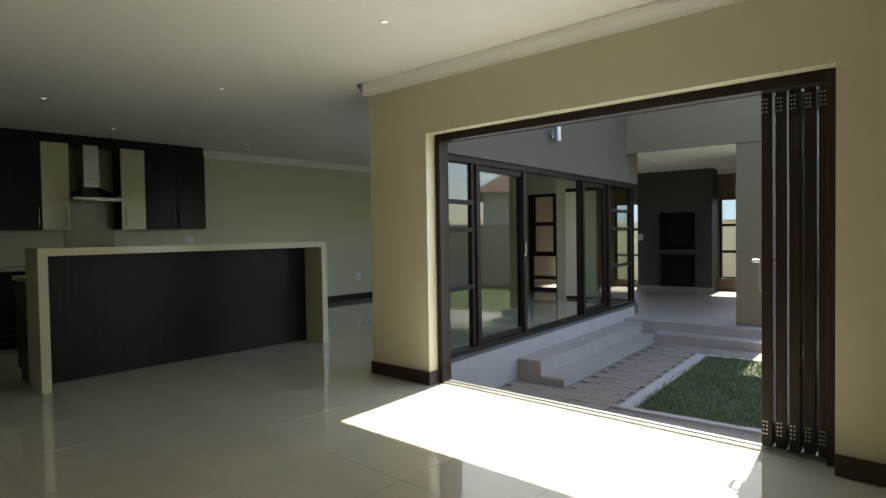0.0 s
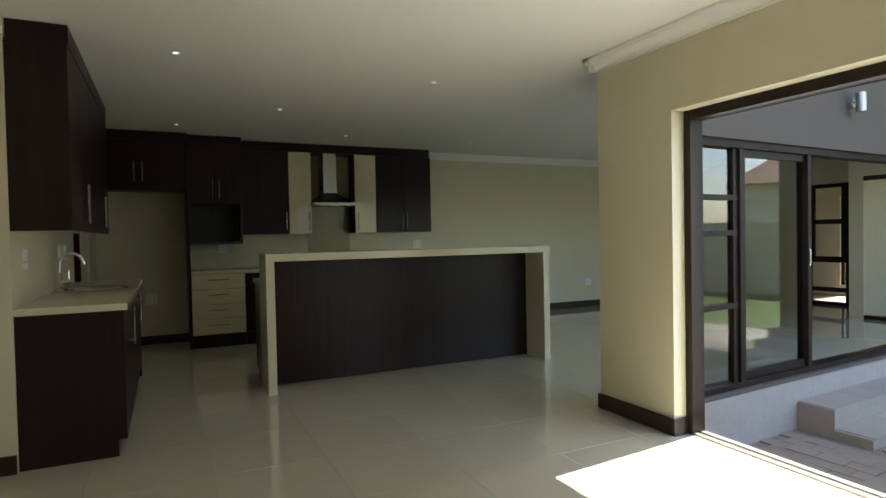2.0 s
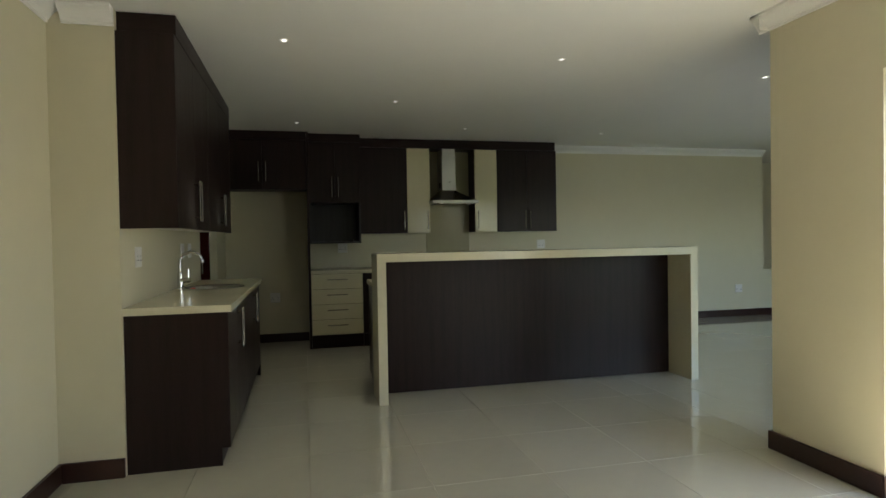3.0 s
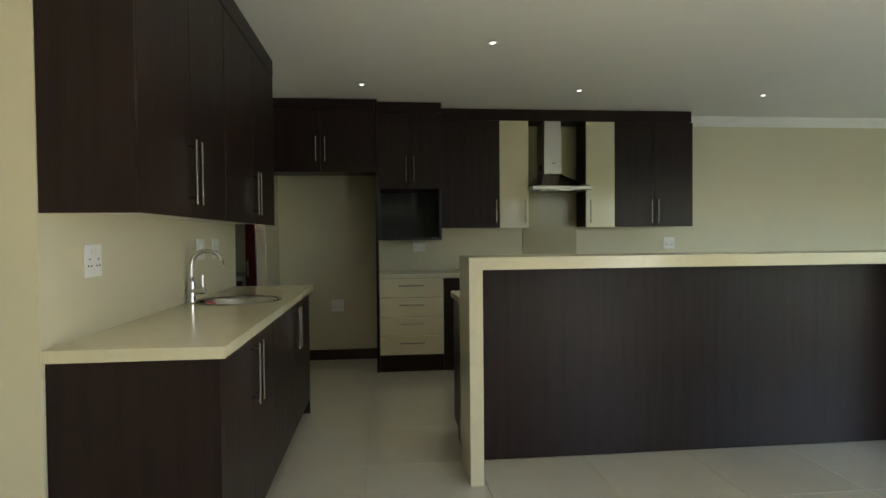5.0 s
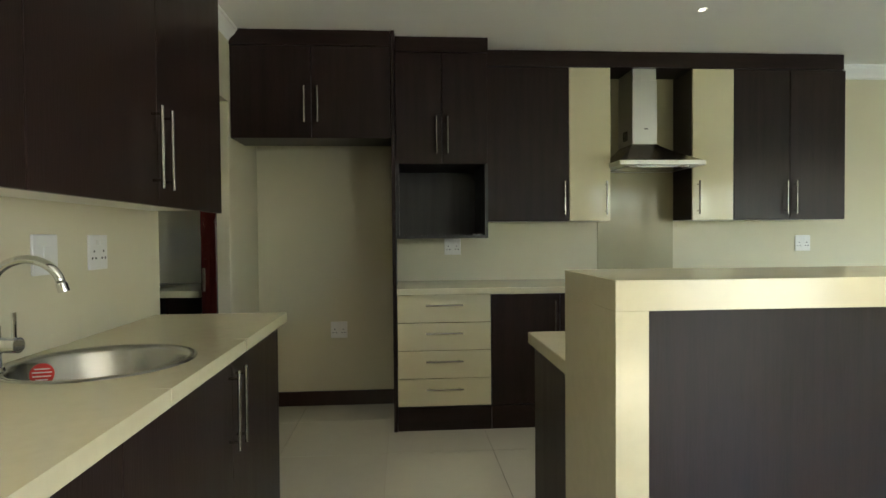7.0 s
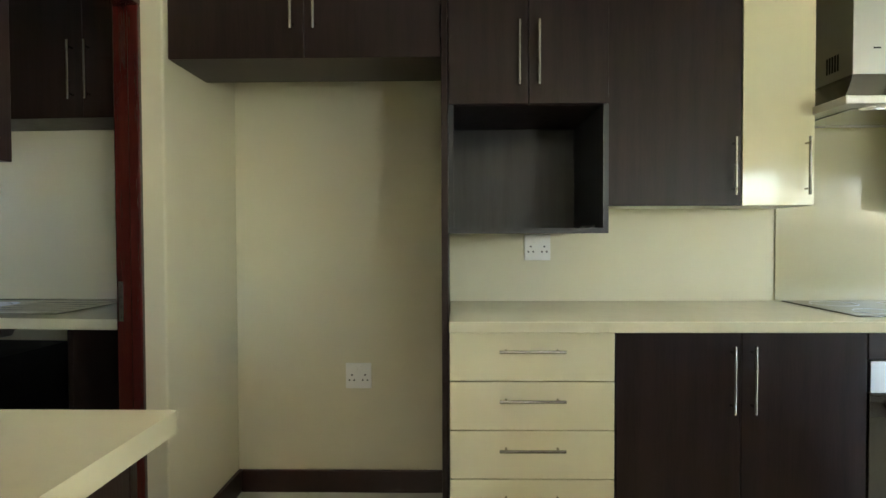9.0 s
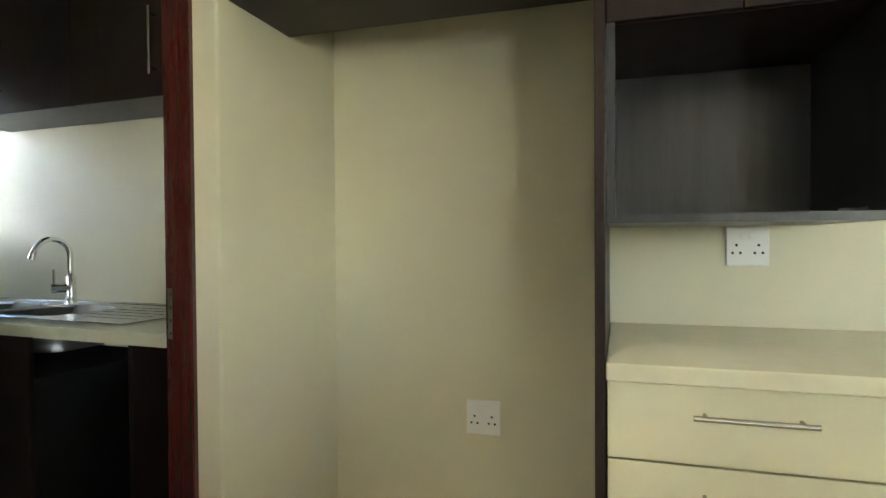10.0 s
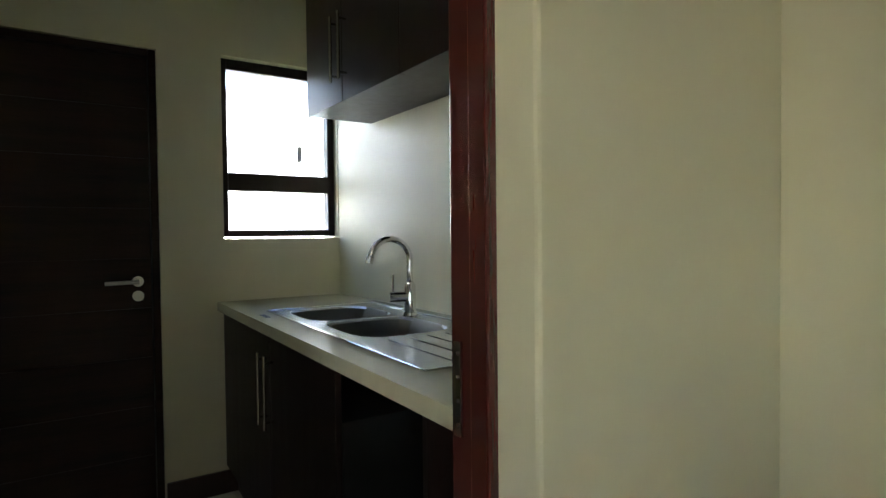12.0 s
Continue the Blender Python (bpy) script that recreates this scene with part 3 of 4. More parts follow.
def neighbour(x, y, sx, sy, rot, hw=3.0, paint=YARDWALL):
    t = thing("neighbour_house", "cream neighbouring house with a brown hipped tile roof", "house", (x, y, -0.5), m=None)
    t.matrix_basis = pose(x, y, -0.5, 0, 0, rot)
    t["off"] = [0, 0, 0]
    part("wall", box(-sx, sx, -sy, sy, 0, hw), paint, t)
    bm = bmesh.new()
    o = 0.5
    vs = [bm.verts.new(p) for p in ((-sx - o, -sy - o, hw), (sx + o, -sy - o, hw), (sx + o, sy + o, hw), (-sx - o, sy + o, hw), (0, -sy * 0.35, hw + 2.6), (0, sy * 0.35, hw + 2.6))]
    for f in ((0, 1, 4), (1, 2, 5, 4), (2, 3, 5), (3, 0, 4, 5), (3, 2, 1, 0)):
        bm.faces.new([vs[k] for k in f])
    part("roof", bm, ROOF, t)
    for yy in (-sy * 0.5, sy * 0.4):
        part("window", box(-sx - 0.02, -sx + 0.03, yy - 0.7, yy + 0.7, 1.0, 2.2), BRONZE, t)


neighbour(4.11, 29.75, 4.0, 5.0, 62, 3.6)
neighbour(-8.0, 31.0, 4.0, 4.5, 90, 5.6, WHITEWALL)
neighbour(-20.5, 29.0, 5.0, 6.0, 60, 5.8, WHITEWALL)

# ---- kitchen ----


def bar_handle(parent, a, b, out, r=0.006, stand=0.032):
    """A steel bar handle from a to b, standing off along out."""
    a, b, o = Vector(a), Vector(b), Vector(out)
    d = (b - a).normalized()
    bm = cyl(bmesh.new(), a + o * stand, b + o * stand, r, seg=12)
    for p in (a + d * 0.025, b - d * 0.025):
        cyl(bm, p - o * 0.001, p + o * stand, r * 0.75, seg=8)
    return part("handle", bm, NICKEL, parent, "brushed nickel bar handle")


def door_x(t, y0, y1, z0, z1, xf, material=None, name="door", hy=None, hz=None, label=""):
    """A door or drawer front whose face lies at xf and looks along +x; a vertical handle at hy over hz."""
    d = part(name, box(xf - 0.018, xf, y0 + 0.0015, y1 - 0.0015, z0 + 0.0015, z1 - 0.0015, 0.0015), material or WENGE, t, label)
    if hy is not None:
        bar_handle(d, (xf, hy, hz[0]), (xf, hy, hz[1]), (1, 0, 0))
    return d


def door_y(t, x0, x1, z0, z1, yf, hx=None, hz=None):
    d = part("door", box(x0 + 0.0015, x1 - 0.0015, yf - 0.018, yf, z0 + 0.0015, z1 - 0.0015, 0.0015), WENGE, t)
    if hx is not None:
        bar_handle(d, (hx, yf, hz[0]), (hx, yf, hz[1]), (0, 1, 0))
    return d


UX, BX = -8.241, -7.906      # fronts of the wall and base units
# units over the fridge recess
t = thing("wall_cabinet", "dark wenge cabinet over the fridge recess", "cabinet", (-8.2, 0.58, 1.9), group="kitchen cabinets")
part("body", boxes([(-8.23, BX - 0.019, NB + 0.002, 1.073, 1.838, 2.40), (WX, -8.231, NB + 0.002, 1.073, 1.99, 2.40)]), WENGE_H, t)
door_x(t, NB + 0.002, 0.588, 1.836, 2.40, BX, hy=0.548, hz=(1.93, 2.15))
door_x(t, 0.588, 1.073, 1.836, 2.40, BX, hy=0.628, hz=(1.93, 2.15))
part("fascia", box(WX, BX + 0.004, NB + 0.001, 1.073, 2.402, 2.497), WENGE_H, t)
t = thing("end_panel", "tall dark wenge side panel beside the fridge recess", "panel", (-8.2, 1.086, 0), group="kitchen cabinets")
part("panel", box(WX, BX + 0.012, 1.075, 1.098, 0.0, 2.497, 0.002), WENGE, t)
# unit over the microwave niche
MX = -8.004
t = thing("wall_cabinet", "dark wenge cabinet with an open microwave niche", "cabinet", (-8.3, 1.39, 1.21), group="kitchen cabinets")
part("side_panel", box(WX, MX, 1.099, 1.119, 1.212, 1.69), NICHE, t)
part("side_panel", box(WX, MX, 1.672, 1.692, 1.212, 1.69), NICHE, t)
part("shelf", box(WX, MX, 1.119, 1.672, 1.212, 1.232), NICHE, t)
part("back_panel", box(WX, WX + 0.012, 1.119, 1.672, 1.232, 1.69), NICHE, t)
part("body", box(WX, MX - 0.02, 1.099, 1.692, 1.69, 2.40), WENGE, t)
door_x(t, 1.099, 1.396, 1.69, 2.40, MX, hy=1.360, hz=(1.755, 1.99))
door_x(t, 1.396, 1.692, 1.69, 2.40, MX, hy=1.432, hz=(1.755, 1.99))
part("fascia", box(WX, MX + 0.004, 1.099, 1.696, 2.402, 2.497), WENGE_H, t)
bm = bmesh.new()
tube(bm, [(MX - 0.05, 1.60, 1.236), (MX - 0.07, 1.62, 1.238), (MX - 0.045, 1.635, 1.236), (MX - 0.06, 1.655, 1.24)], 0.004, 6)
ob = tagged(link("cabinet_fitting", bm, STEEL), "small loose steel fitting lying in the microwave niche", "fitting")


def upper(y0, y1, label, doors, z0=1.322, z1=2.385):
    t = thing("wall_cabinet", label, "cabinet", (-8.4, (y0 + y1) / 2, z0), group="kitchen cabinets")
    part("body", box(WX, UX - 0.02, y0 + 0.001, y1 - 0.001, z0 + 0.006, z1), WENGE, t)
    part("underside", box(WX, UX - 0.022, y0 + 0.002, y1 - 0.002, z0 + 0.001, z0 + 0.0055), WHITEBOARD, t, "white melamine underside")
    for a, b, m, hy in doors:
        door_x(t, a, b, z0, z1, UX, m, hy=hy, hz=(1.365, 1.60))


upper(1.70, 2.295, "dark wenge single door wall cabinet", [(1.70, 2.295, WENGE, 2.258)])
upper(2.297, 2.59, "narrow cream gloss wall cabinet beside the hood", [(2.297, 2.59, CREAM, 2.553)])
upper(3.18, 3.48, "narrow cream gloss wall cabinet beside the hood", [(3.18, 3.48, CREAM, 3.217)])
upper(3.482, 4.31, "dark wenge double door wall cabinet", [(3.482, 3.895, WENGE, 3.862), (3.895, 4.31, WENGE, 3.930)])
t = thing("cabinet_fascia", "dark wenge fascia above the wall cabinets", "fascia", (-8.3, 3.0, 2.39), group="kitchen cabinets")
part("board", box(WX, UX + 0.002, 1.70, 4.295, 2.388, 2.497, 0.002), WENGE_H, t)

# extractor hood
t = thing("extractor_hood", "brushed steel chimney extractor hood above the hob", "hood", (-8.3, 2.87, 1.69))
part("chimney", box(WX, -8.27, 2.757, 2.935, 1.86, 2.31, 0.003), STEEL, t)
part("chimney_sleeve", box(WX, -8.275, 2.762, 2.93, 2.31, 2.388), STEEL, t)
bm = bmesh.new()
rings = []
for k in range(9):
    f = k / 8
    e = f ** 1.2
    z = 1.862 - 0.137 * f
    x1 = -8.27 + (0.21) * e
    ya, yb = 2.757 - 0.167 * e, 2.935 + 0.225 * e
    rings.append([bm.verts.new(p) for p in ((WX, ya, z), (x1, ya, z), (x1, yb, z), (WX, yb, z))])
for a, b in zip(rings, rings[1:]):
    for k in range(4):
        bm.faces.new((a[k], a[(k + 1) % 4], b[(k + 1) % 4], b[k]))
bmesh.ops.recalc_face_normals(bm, faces=bm.faces)
part("canopy", bm, HOODSTEEL, t)
part("rim", box(WX, -8.04, 2.578, 3.172, 1.69, 1.722, 0.004), STEEL, t)
part("filter", box(-8.45, -8.12, 2.65, 3.10, 1.684, 1.691), BASIN, t)
for yy in (2.70, 3.05):
    part("lamp_lens", cyl(bmesh.new(), (-8.10, yy, 1.683), (-8.10, yy, 1.691), 0.028, seg=20), WHITEBOARD, t)
part("badge", box(-8.2705, -8.269, 2.84, 2.87, 1.965, 1.972), PIN, t)
part("vent_grille", boxes([(-8.44 + 0.018 * k, -8.43 + 0.018 * k, 2.7555, 2.758, 1.90, 1.97) for k in range(5)]), PIN, t)
t = thing("splashback", "olive glass splashback panel behind the hob", "splashback", (WX, 2.88, 0.9))
part("panel", box(WX, WX + 0.008, 2.594, 3.176, 0.902, 2.386, 0.001), SPLASH, t)

# base units of the back wall
t = thing("drawer_unit", "cream gloss four drawer base unit with dark plinth", "drawers", (-8.2, 1.39, 0), group="kitchen cabinets")
part("body", box(WX, BX - 0.02, 1.10, 1.692, 0.15, 0.858), BLACK, t)
for k in range(4):
    z0 = 0.153 + 0.1765 * k
    d = part("drawer", box(BX - 0.018, BX, 1.102, 1.690, z0 + 0.002, z0 + 0.1745, 0.002), CREAM, t)
    bar_handle(d, (BX, 1.278, z0 + 0.112), (BX, 1.512, z0 + 0.112), (1, 0, 0))
part("plinth", box(WX, BX - 0.004, 1.10, 1.692, 0, 0.148), WENGE_H, t)


def base_unit(y0, y1, label):
    t = thing("base_cabinet", label, "cabinet", (-8.2, (y0 + y1) / 2, 0), group="kitchen cabinets")
    part("body", box(WX, BX - 0.02, y0 + 0.001, y1 - 0.001, 0.15, 0.858), BLACK, t)
    mid = (y0 + y1) / 2
    for a, b, hy in ((y0, mid, mid - 0.036), (mid, y1, mid + 0.036)):
        door_x(t, a, b, 0.153, 0.858, BX, hy=hy, hz=(0.575, 0.815))
    part("plinth", box(WX, BX - 0.004, y0 + 0.001, y1 - 0.001, 0, 0.148), WENGE_H, t)


base_unit(1.694, 2.578, "dark wenge double door base cabinet")
base_unit(3.185, 4.31, "dark wenge double door base cabinet")
t = thing("oven_housing", "dark wenge housing around the built-in oven", "cabinet", (-8.2, 2.88, 0), group="kitchen cabinets")
part("top_rail", box(WX, BX, 2.58, 3.184, 0.762, 0.858), WENGE_H, t)
part("bottom_shelf", box(WX, BX - 0.03, 2.58, 3.184, 0.149, 0.166), WENGE_H, t)
part("plinth", box(WX, BX - 0.004, 2.58, 3.184, 0, 0.148), WENGE_H, t)
t = thing("oven", "built-in steel oven with dark glass door", "oven", (-8.2, 2.88, 0.165))
part("body", box(WX + 0.02, BX - 0.02, 2.586, 3.178, 0.167, 0.758), BLACK, t)
cp = part("control_panel", box(BX - 0.02, BX + 0.006, 2.584, 3.180, 0.645, 0.758, 0.002), STEEL, t, "brushed steel control panel")
part("display", box(BX + 0.006, BX + 0.008, 2.78, 2.96, 0.665, 0.742), BLACKGLASS, cp, "black glass display")
for yy in (2.735, 3.01):
    part("knob", cyl(bmesh.new(), (BX + 0.005, yy, 0.69), (BX + 0.028, yy, 0.69), 0.017, seg=24), STEEL, cp)
od = part("oven_door", box(BX - 0.02, BX + 0.004, 2.584, 3.180, 0.170, 0.640, 0.002), OVENGLASS, t, "dark mirror glass oven door")
bar_handle(od, (BX + 0.004, 2.61, 0.612), (BX + 0.004, 3.155, 0.612), (1, 0, 0), 0.009, 0.04)
part("label", box(BX + 0.004, BX + 0.005, 2.685, 2.765, 0.345, 0.405), PAPER, od, "white sticker")
part("label_print", boxes([(BX + 0.005, BX + 0.0056, 2.69, 2.76, 0.352, 0.357), (BX + 0.005, BX + 0.0056, 2.715, 2.735, 0.382, 0.40)]), PIN, od)

t = thing("worktop", "cream quartz worktop along the back wall", "worktop", (-8.2, 2.7, 0.86))
part("slab", box(WX, BX + 0.022, 1.099, 4.33, 0.86, 0.90, 0.004), QUARTZ, t)
t = thing("hob", "black ceramic glass hob set in the worktop", "hob", (-8.25, 2.9, 0.90))
part("plate", box(-8.49, -7.985, 2.60, 3.18, 0.9005, 0.9065, 0.002), BLACKGLASS, t)
for hx_, hy_, r in ((-8.36, 2.75, 0.09), (-8.36, 3.03, 0.075), (-8.11, 2.75, 0.075), (-8.11, 3.03, 0.09)):
    bm = bmesh.new()
    tube(bm, [(hx_ + r * math.cos(a), hy_ + r * math.sin(a), 0.9066) for a in [2 * math.pi * k / 32 for k in range(33)]], 0.0008, 4)
    part("heat_zone", bm, STEEL, t)

# ---- island ----
IX, IY0, IY1, IZ = -5.40, 1.56, 4.31, 1.14
t = thing("breakfast_bar", "cream quartz waterfall breakfast bar with dark wenge panel", "bar", (-5.57, 2.93, 0))
part("bar_top", box(-5.76, IX, IY0, IY1, IZ - 0.062, IZ, 0.0012), QUARTZ, t)
part("waterfall_leg", box(-5.76, IX, IY0, IY0 + 0.068, 0.0, IZ - 0.0621, 0.0006), QUARTZ, t)
part("waterfall_leg", box(-5.76, IX, IY1 - 0.068, IY1, 0.0, IZ - 0.0621, 0.0006), QUARTZ, t)
part("back_panel", box(-5.76, -5.72, IY0 + 0.069, IY1 - 0.069, 0.004, IZ - 0.063), WENGE, t, "dark wenge veneered panel")
t = thing("island_cabinet", "dark wenge island base cabinets behind the bar", "cabinet", (-5.97, 2.93, 0), group="kitchen cabinets")
part("body", box(-6.165, -5.762, 1.575, 4.29, 0.10, 0.858), WENGE, t)
part("plinth", box(-6.13, -5.762, 1.59, 4.28, 0, 0.099), WENGE_H, t)
for k in range(6):
    a = 1.575 + k * 2.715 / 6
    d = part("door", box(-6.185, -6.166, a + 0.0015, a + 2.715 / 6 - 0.0015, 0.105, 0.856, 0.0015), WENGE, t)
    hy = a + (0.42 if k % 2 == 0 else 0.037)
    bar_handle(d, (-6.185, hy, 0.575), (-6.185, hy, 0.815), (-1, 0, 0))
t = thing("worktop", "cream quartz worktop on the kitchen side of the bar", "worktop", (-6, 2.9, 0.86))
part("slab", box(-6.235, -5.762, 1.565, 4.33, 0.86, 0.90, 0.004), QUARTZ, t)

# ---- sink run ----
FY, UY = 0.612, 0.372
SZ = 0.902
for x0, x1, h0, h1, lab in ((-4.52, -5.40, -4.94, -5.01, "dark wenge double door base cabinet"), (-5.40, -6.73, -6.06, -6.135, "dark wenge sink base cabinet")):
    t = thing("base_cabinet", lab, "cabinet", ((x0 + x1) / 2, 0.4, 0), group="sink run cabinets")
    part("body", box(x1 + 0.001, x0 - 0.001, SY + 0.002, FY - 0.02, 0.10, 0.72 if x1 < -6.0 else 0.860), WENGE, t)
    mid = (h0 + h1) / 2
    door_y(t, mid, x0, 0.105, 0.860, FY, h0, (0.587, 0.830))
    door_y(t, x1, mid, 0.105, 0.860, FY, h1, (0.587, 0.830))
    part("plinth", box(x1 + 0.001, x0 - 0.03, SY + 0.002, FY - 0.05, 0, 0.099), WENGE_H, t)
t = thing("end_panel", "dark wenge end panel of the sink run", "panel", (-4.495, 0.38, 0), group="sink run cabinets")
part("panel", boxes([(-4.519, -4.500, SY + 0.002, FY, 0.10, 0.861), (-4.519, -4.500, SY + 0.002, FY - 0.045, 0, 0.10)]), WENGE, t)
t = thing("end_panel", "dark wenge end panel of the sink run", "panel", (-6.74, 0.38, 0), group="sink run cabinets")
part("panel", box(-6.75, -6.7315, SY + 0.002, FY, 0.0, 0.861), WENGE, t)

BC = Vector((-5.885, 0.332, SZ))
BR = 0.218


def slab_with_hole(x0, x1, y0, y1, z0, z1, c, r, seg=48):
    """A worktop slab with a round cut-out."""
    bm = bmesh.new()
    ring, outer = [], []
    for k in range(seg):
        a = 2 * math.pi * k / seg
        d = Vector((math.cos(a), math.sin(a)))
        s = min([q for q in ((x1 - c.x) / d.x if d.x > 1e-6 else 9, (x0 - c.x) / d.x if d.x < -1e-6 else 9, (y1 - c.y) / d.y if d.y > 1e-6 else 9, (y0 - c.y) / d.y if d.y < -1e-6 else 9)])
        ring.append((c.x + r * d.x, c.y + r * d.y))
        outer.append((c.x + s * d.x, c.y + s * d.y))
    top_r = [bm.verts.new((*p, z1)) for p in ring]
    top_o = [bm.verts.new((*p, z1)) for p in outer]
    bot_r = [bm.verts.new((*p, z0)) for p in ring]
    bot_o = [bm.verts.new((*p, z0)) for p in outer]
    for k in range(seg):
        j = (k + 1) % seg
        bm.faces.new((top_r[k], top_o[k], top_o[j], top_r[j]))
        bm.faces.new((bot_r[k], bot_r[j], bot_o[j], bot_o[k]))
        bm.faces.new((top_o[k], bot_o[k], bot_o[j], top_o[j]))
        bm.faces.new((top_r[k], top_r[j], bot_r[j], bot_r[k]))
    bmesh.ops.recalc_face_normals(bm, faces=bm.faces)
    return bm


t = thing("worktop", "cream quartz worktop with a round sink cut-out", "worktop", (-5.4, 0.38, 0.86))
part("slab", slab_with_hole(-6.20, -5.58, SY, 0.632, 0.862, SZ, BC, BR), QUARTZ, t)
part("slab", box(-5.58, -4.485, SY, 0.632, 0.862, SZ), QUARTZ, t)
part("slab", box(-6.845, -6.20, SY, 0.632, 0.862, SZ), QUARTZ, t)


def bowl(prof, c, material, name, parent, sx=1.0, sy=1.0, power=2.0, seg=48):
    """A pressed bowl: rings of (radius, height), round or squarish."""
    bm = bmesh.new()
    rings = []
    for r, z in prof:
        row = []
        for k in range(seg):
            a = 2 * math.pi * k / seg
            ca, sa = math.cos(a), math.sin(a)
            q = (abs(ca) ** power + abs(sa) ** power) ** (-1 / power)
            row.append(bm.verts.new((c[0] + r * q * ca * sx, c[1] + r * q * sa * sy, c[2] + z)))
        rings.append(row)
    for a, b in zip(rings, rings[1:]):
        for k in range(seg):
            bm.faces.new((a[k], a[(k + 1) % seg], b[(k + 1) % seg], b[k]))
    bm.faces.new(rings[-1])
    bmesh.ops.recalc_face_normals(bm, faces=bm.faces)
    for f in bm.faces:
        f.normal_flip() if f.normal.z < -0.5 else None
    return part(name, bm, material, parent, smooth=True)


t = thing("round_sink", "round stainless steel prep sink set in the worktop", "sink", BC)
bowl([(0.238, 0.0005), (0.236, 0.004), (0.222, 0.005), (0.212, 0.0), (0.205, -0.012), (0.195, -0.10), (0.175, -0.14), (0.13, -0.152), (0.045, -0.156)], BC, BASIN, "bowl", t)
bowl([(0.042, -0.150), (0.035, -0.152), (0.012, -0.154)], BC, CHROME, "drain", t)
lm = pose(-5.865, 0.192, 0.876, 0, 80, 12)
lb = bmesh.new()
cyl(lb, (0, 0, 0), (0, 0, 0.0015), 0.029, seg=28)
lb.transform(lm)
lab = part("label", lb, RED, t, "round red paper label")
for k_, (w_, o_) in enumerate(((0.018, -0.014), (0.023, -0.005), (0.021, 0.005), (0.014, 0.014))):
    lp = box(o_ - 0.0016, o_ + 0.0016, -w_, w_, 0.0015, 0.0021)
    lp.transform(lm)
    part("label_print", lp, PAPER, lab)


def mixer(base, aim, label, k=1.0):
    """A swan-neck mixer tap; the spout points along aim, the lever stands to its side."""
    b, d = Vector(base), Vector((*aim, 0)).normalized()
    side = (d * 0.92 + Vector((d.y, -d.x, 0)) * 0.38).normalized()
    t = thing("mixer_tap", label, "tap", base)

    def up(z):
        return b + Vector((0, 0, z * k))
    part("base_ring", cyl(bmesh.new(), b, up(0.010), 0.027 * k, 0.025 * k, seg=28), CHROME, t)
    part("body", cyl(bmesh.new(), up(0.008), up(0.112), 0.0205 * k, seg=28), CHROME, t)
    part("collar", cyl(bmesh.new(), up(0.112), up(0.119), 0.0165 * k, seg=24), CHROME, t)
    pts = [up(z) for z in (0.115, 0.14, 0.17, 0.197)]
    r = 0.076 * k
    for n_ in range(1, 17):
        a = math.pi * n_ / 16 * 0.94
        pts.append(up(0.197) + d * (r - r * math.cos(a)) + Vector((0, 0, r * math.sin(a))))
    part("spout", tube(bmesh.new(), pts, 0.0115 * k, 16), CHROME, t, smooth=True)
    e = pts[-1]
    part("aerator", cyl(bmesh.new(), e, e + (pts[-1] - pts[-2]).normalized() * 0.022 * k, 0.0135 * k, seg=20), CHROME, t)
    q = up(0.066)
    part("cartridge", cyl(bmesh.new(), q, q + side * 0.072 * k, 0.019 * k, seg=24), CHROME, t)
    k0 = q + side * 0.060 * k
    part("lever", tube(bmesh.new(), [k0, k0 + Vector((0, 0, 0.045 * k)), k0 + Vector((0, 0, 0.080 * k))], 0.0055 * k, 10), CHROME, t)


mixer((-5.79, 0.118, SZ), (-0.25, 1.0), "chrome swan neck mixer tap beside the round sink", 1.02)

# wall units over the sink run
for x0, x1, mid, h0, h1 in ((-4.505, -5.53, -5.015, -4.98, -5.052), (-5.532, -6.815, -6.175, -6.135, -6.215)):
    t = thing("wall_cabinet", "dark wenge double door wall cabinet over the sink run", "cabinet", ((x0 + x1) / 2, 0.25, 1.34), group="sink run cabinets")
    part("body", box(x1 + 0.001, x0, SY + 0.001, UY - 0.02, 1.352, 2.385), WENGE, t)
    part("underside", box(x1 + 0.002, x0 - 0.002, SY + 0.001, UY - 0.021, 1.346, 1.3515), WHITEBOARD, t, "white melamine underside")
    door_y(t, mid, x0, 1.332, 2.385, UY, h0, (1.385, 1.64))
    door_y(t, x1, mid, 1.332, 2.385, UY, h1, (1.385, 1.64))
t = thing("end_panel", "dark wenge end panel of the sink wall units", "panel", (-4.495, 0.25, 1.34), group="sink run cabinets")
part("panel", box(-4.504, -4.486, SY + 0.001, UY, 1.332, 2.385, 0.001), WENGE, t)
t = thing("cabinet_fascia", "dark wenge fascia above the sink wall units", "fascia", (-5.5, 0.25, 2.39), group="sink run cabinets")
part("board", boxes([(-6.805, -4.52, SY + 0.001, UY + 0.004, 2.388, 2.497), ]), WENGE_H, t)

# ---- sockets and downlights ----


def socket_at():
    t = thing("wall_socket", "white double wall socket with two switches", "socket", (0, 0, 0), group="wall sockets")
    part("plate", box(0, 0.009, -0.06, 0.06, -0.06, 0.06, 0.003), PLASTIC, t)
    for s in (-1, 1):
        part("rocker", box(0.009, 0.013, s * 0.012 - 0.008, s * 0.012 + 0.008, 0.022, 0.045, 0.002), PLASTIC, t)
        for dy, dz in ((0, 0.004), (-0.011, -0.020), (0.011, -0.020)):
            part("pin_hole", cyl(bmesh.new(), (0.008, s * 0.031 + dy, dz), (0.0098, s * 0.031 + dy, dz), 0.0042, seg=10), PIN, t)
    return t


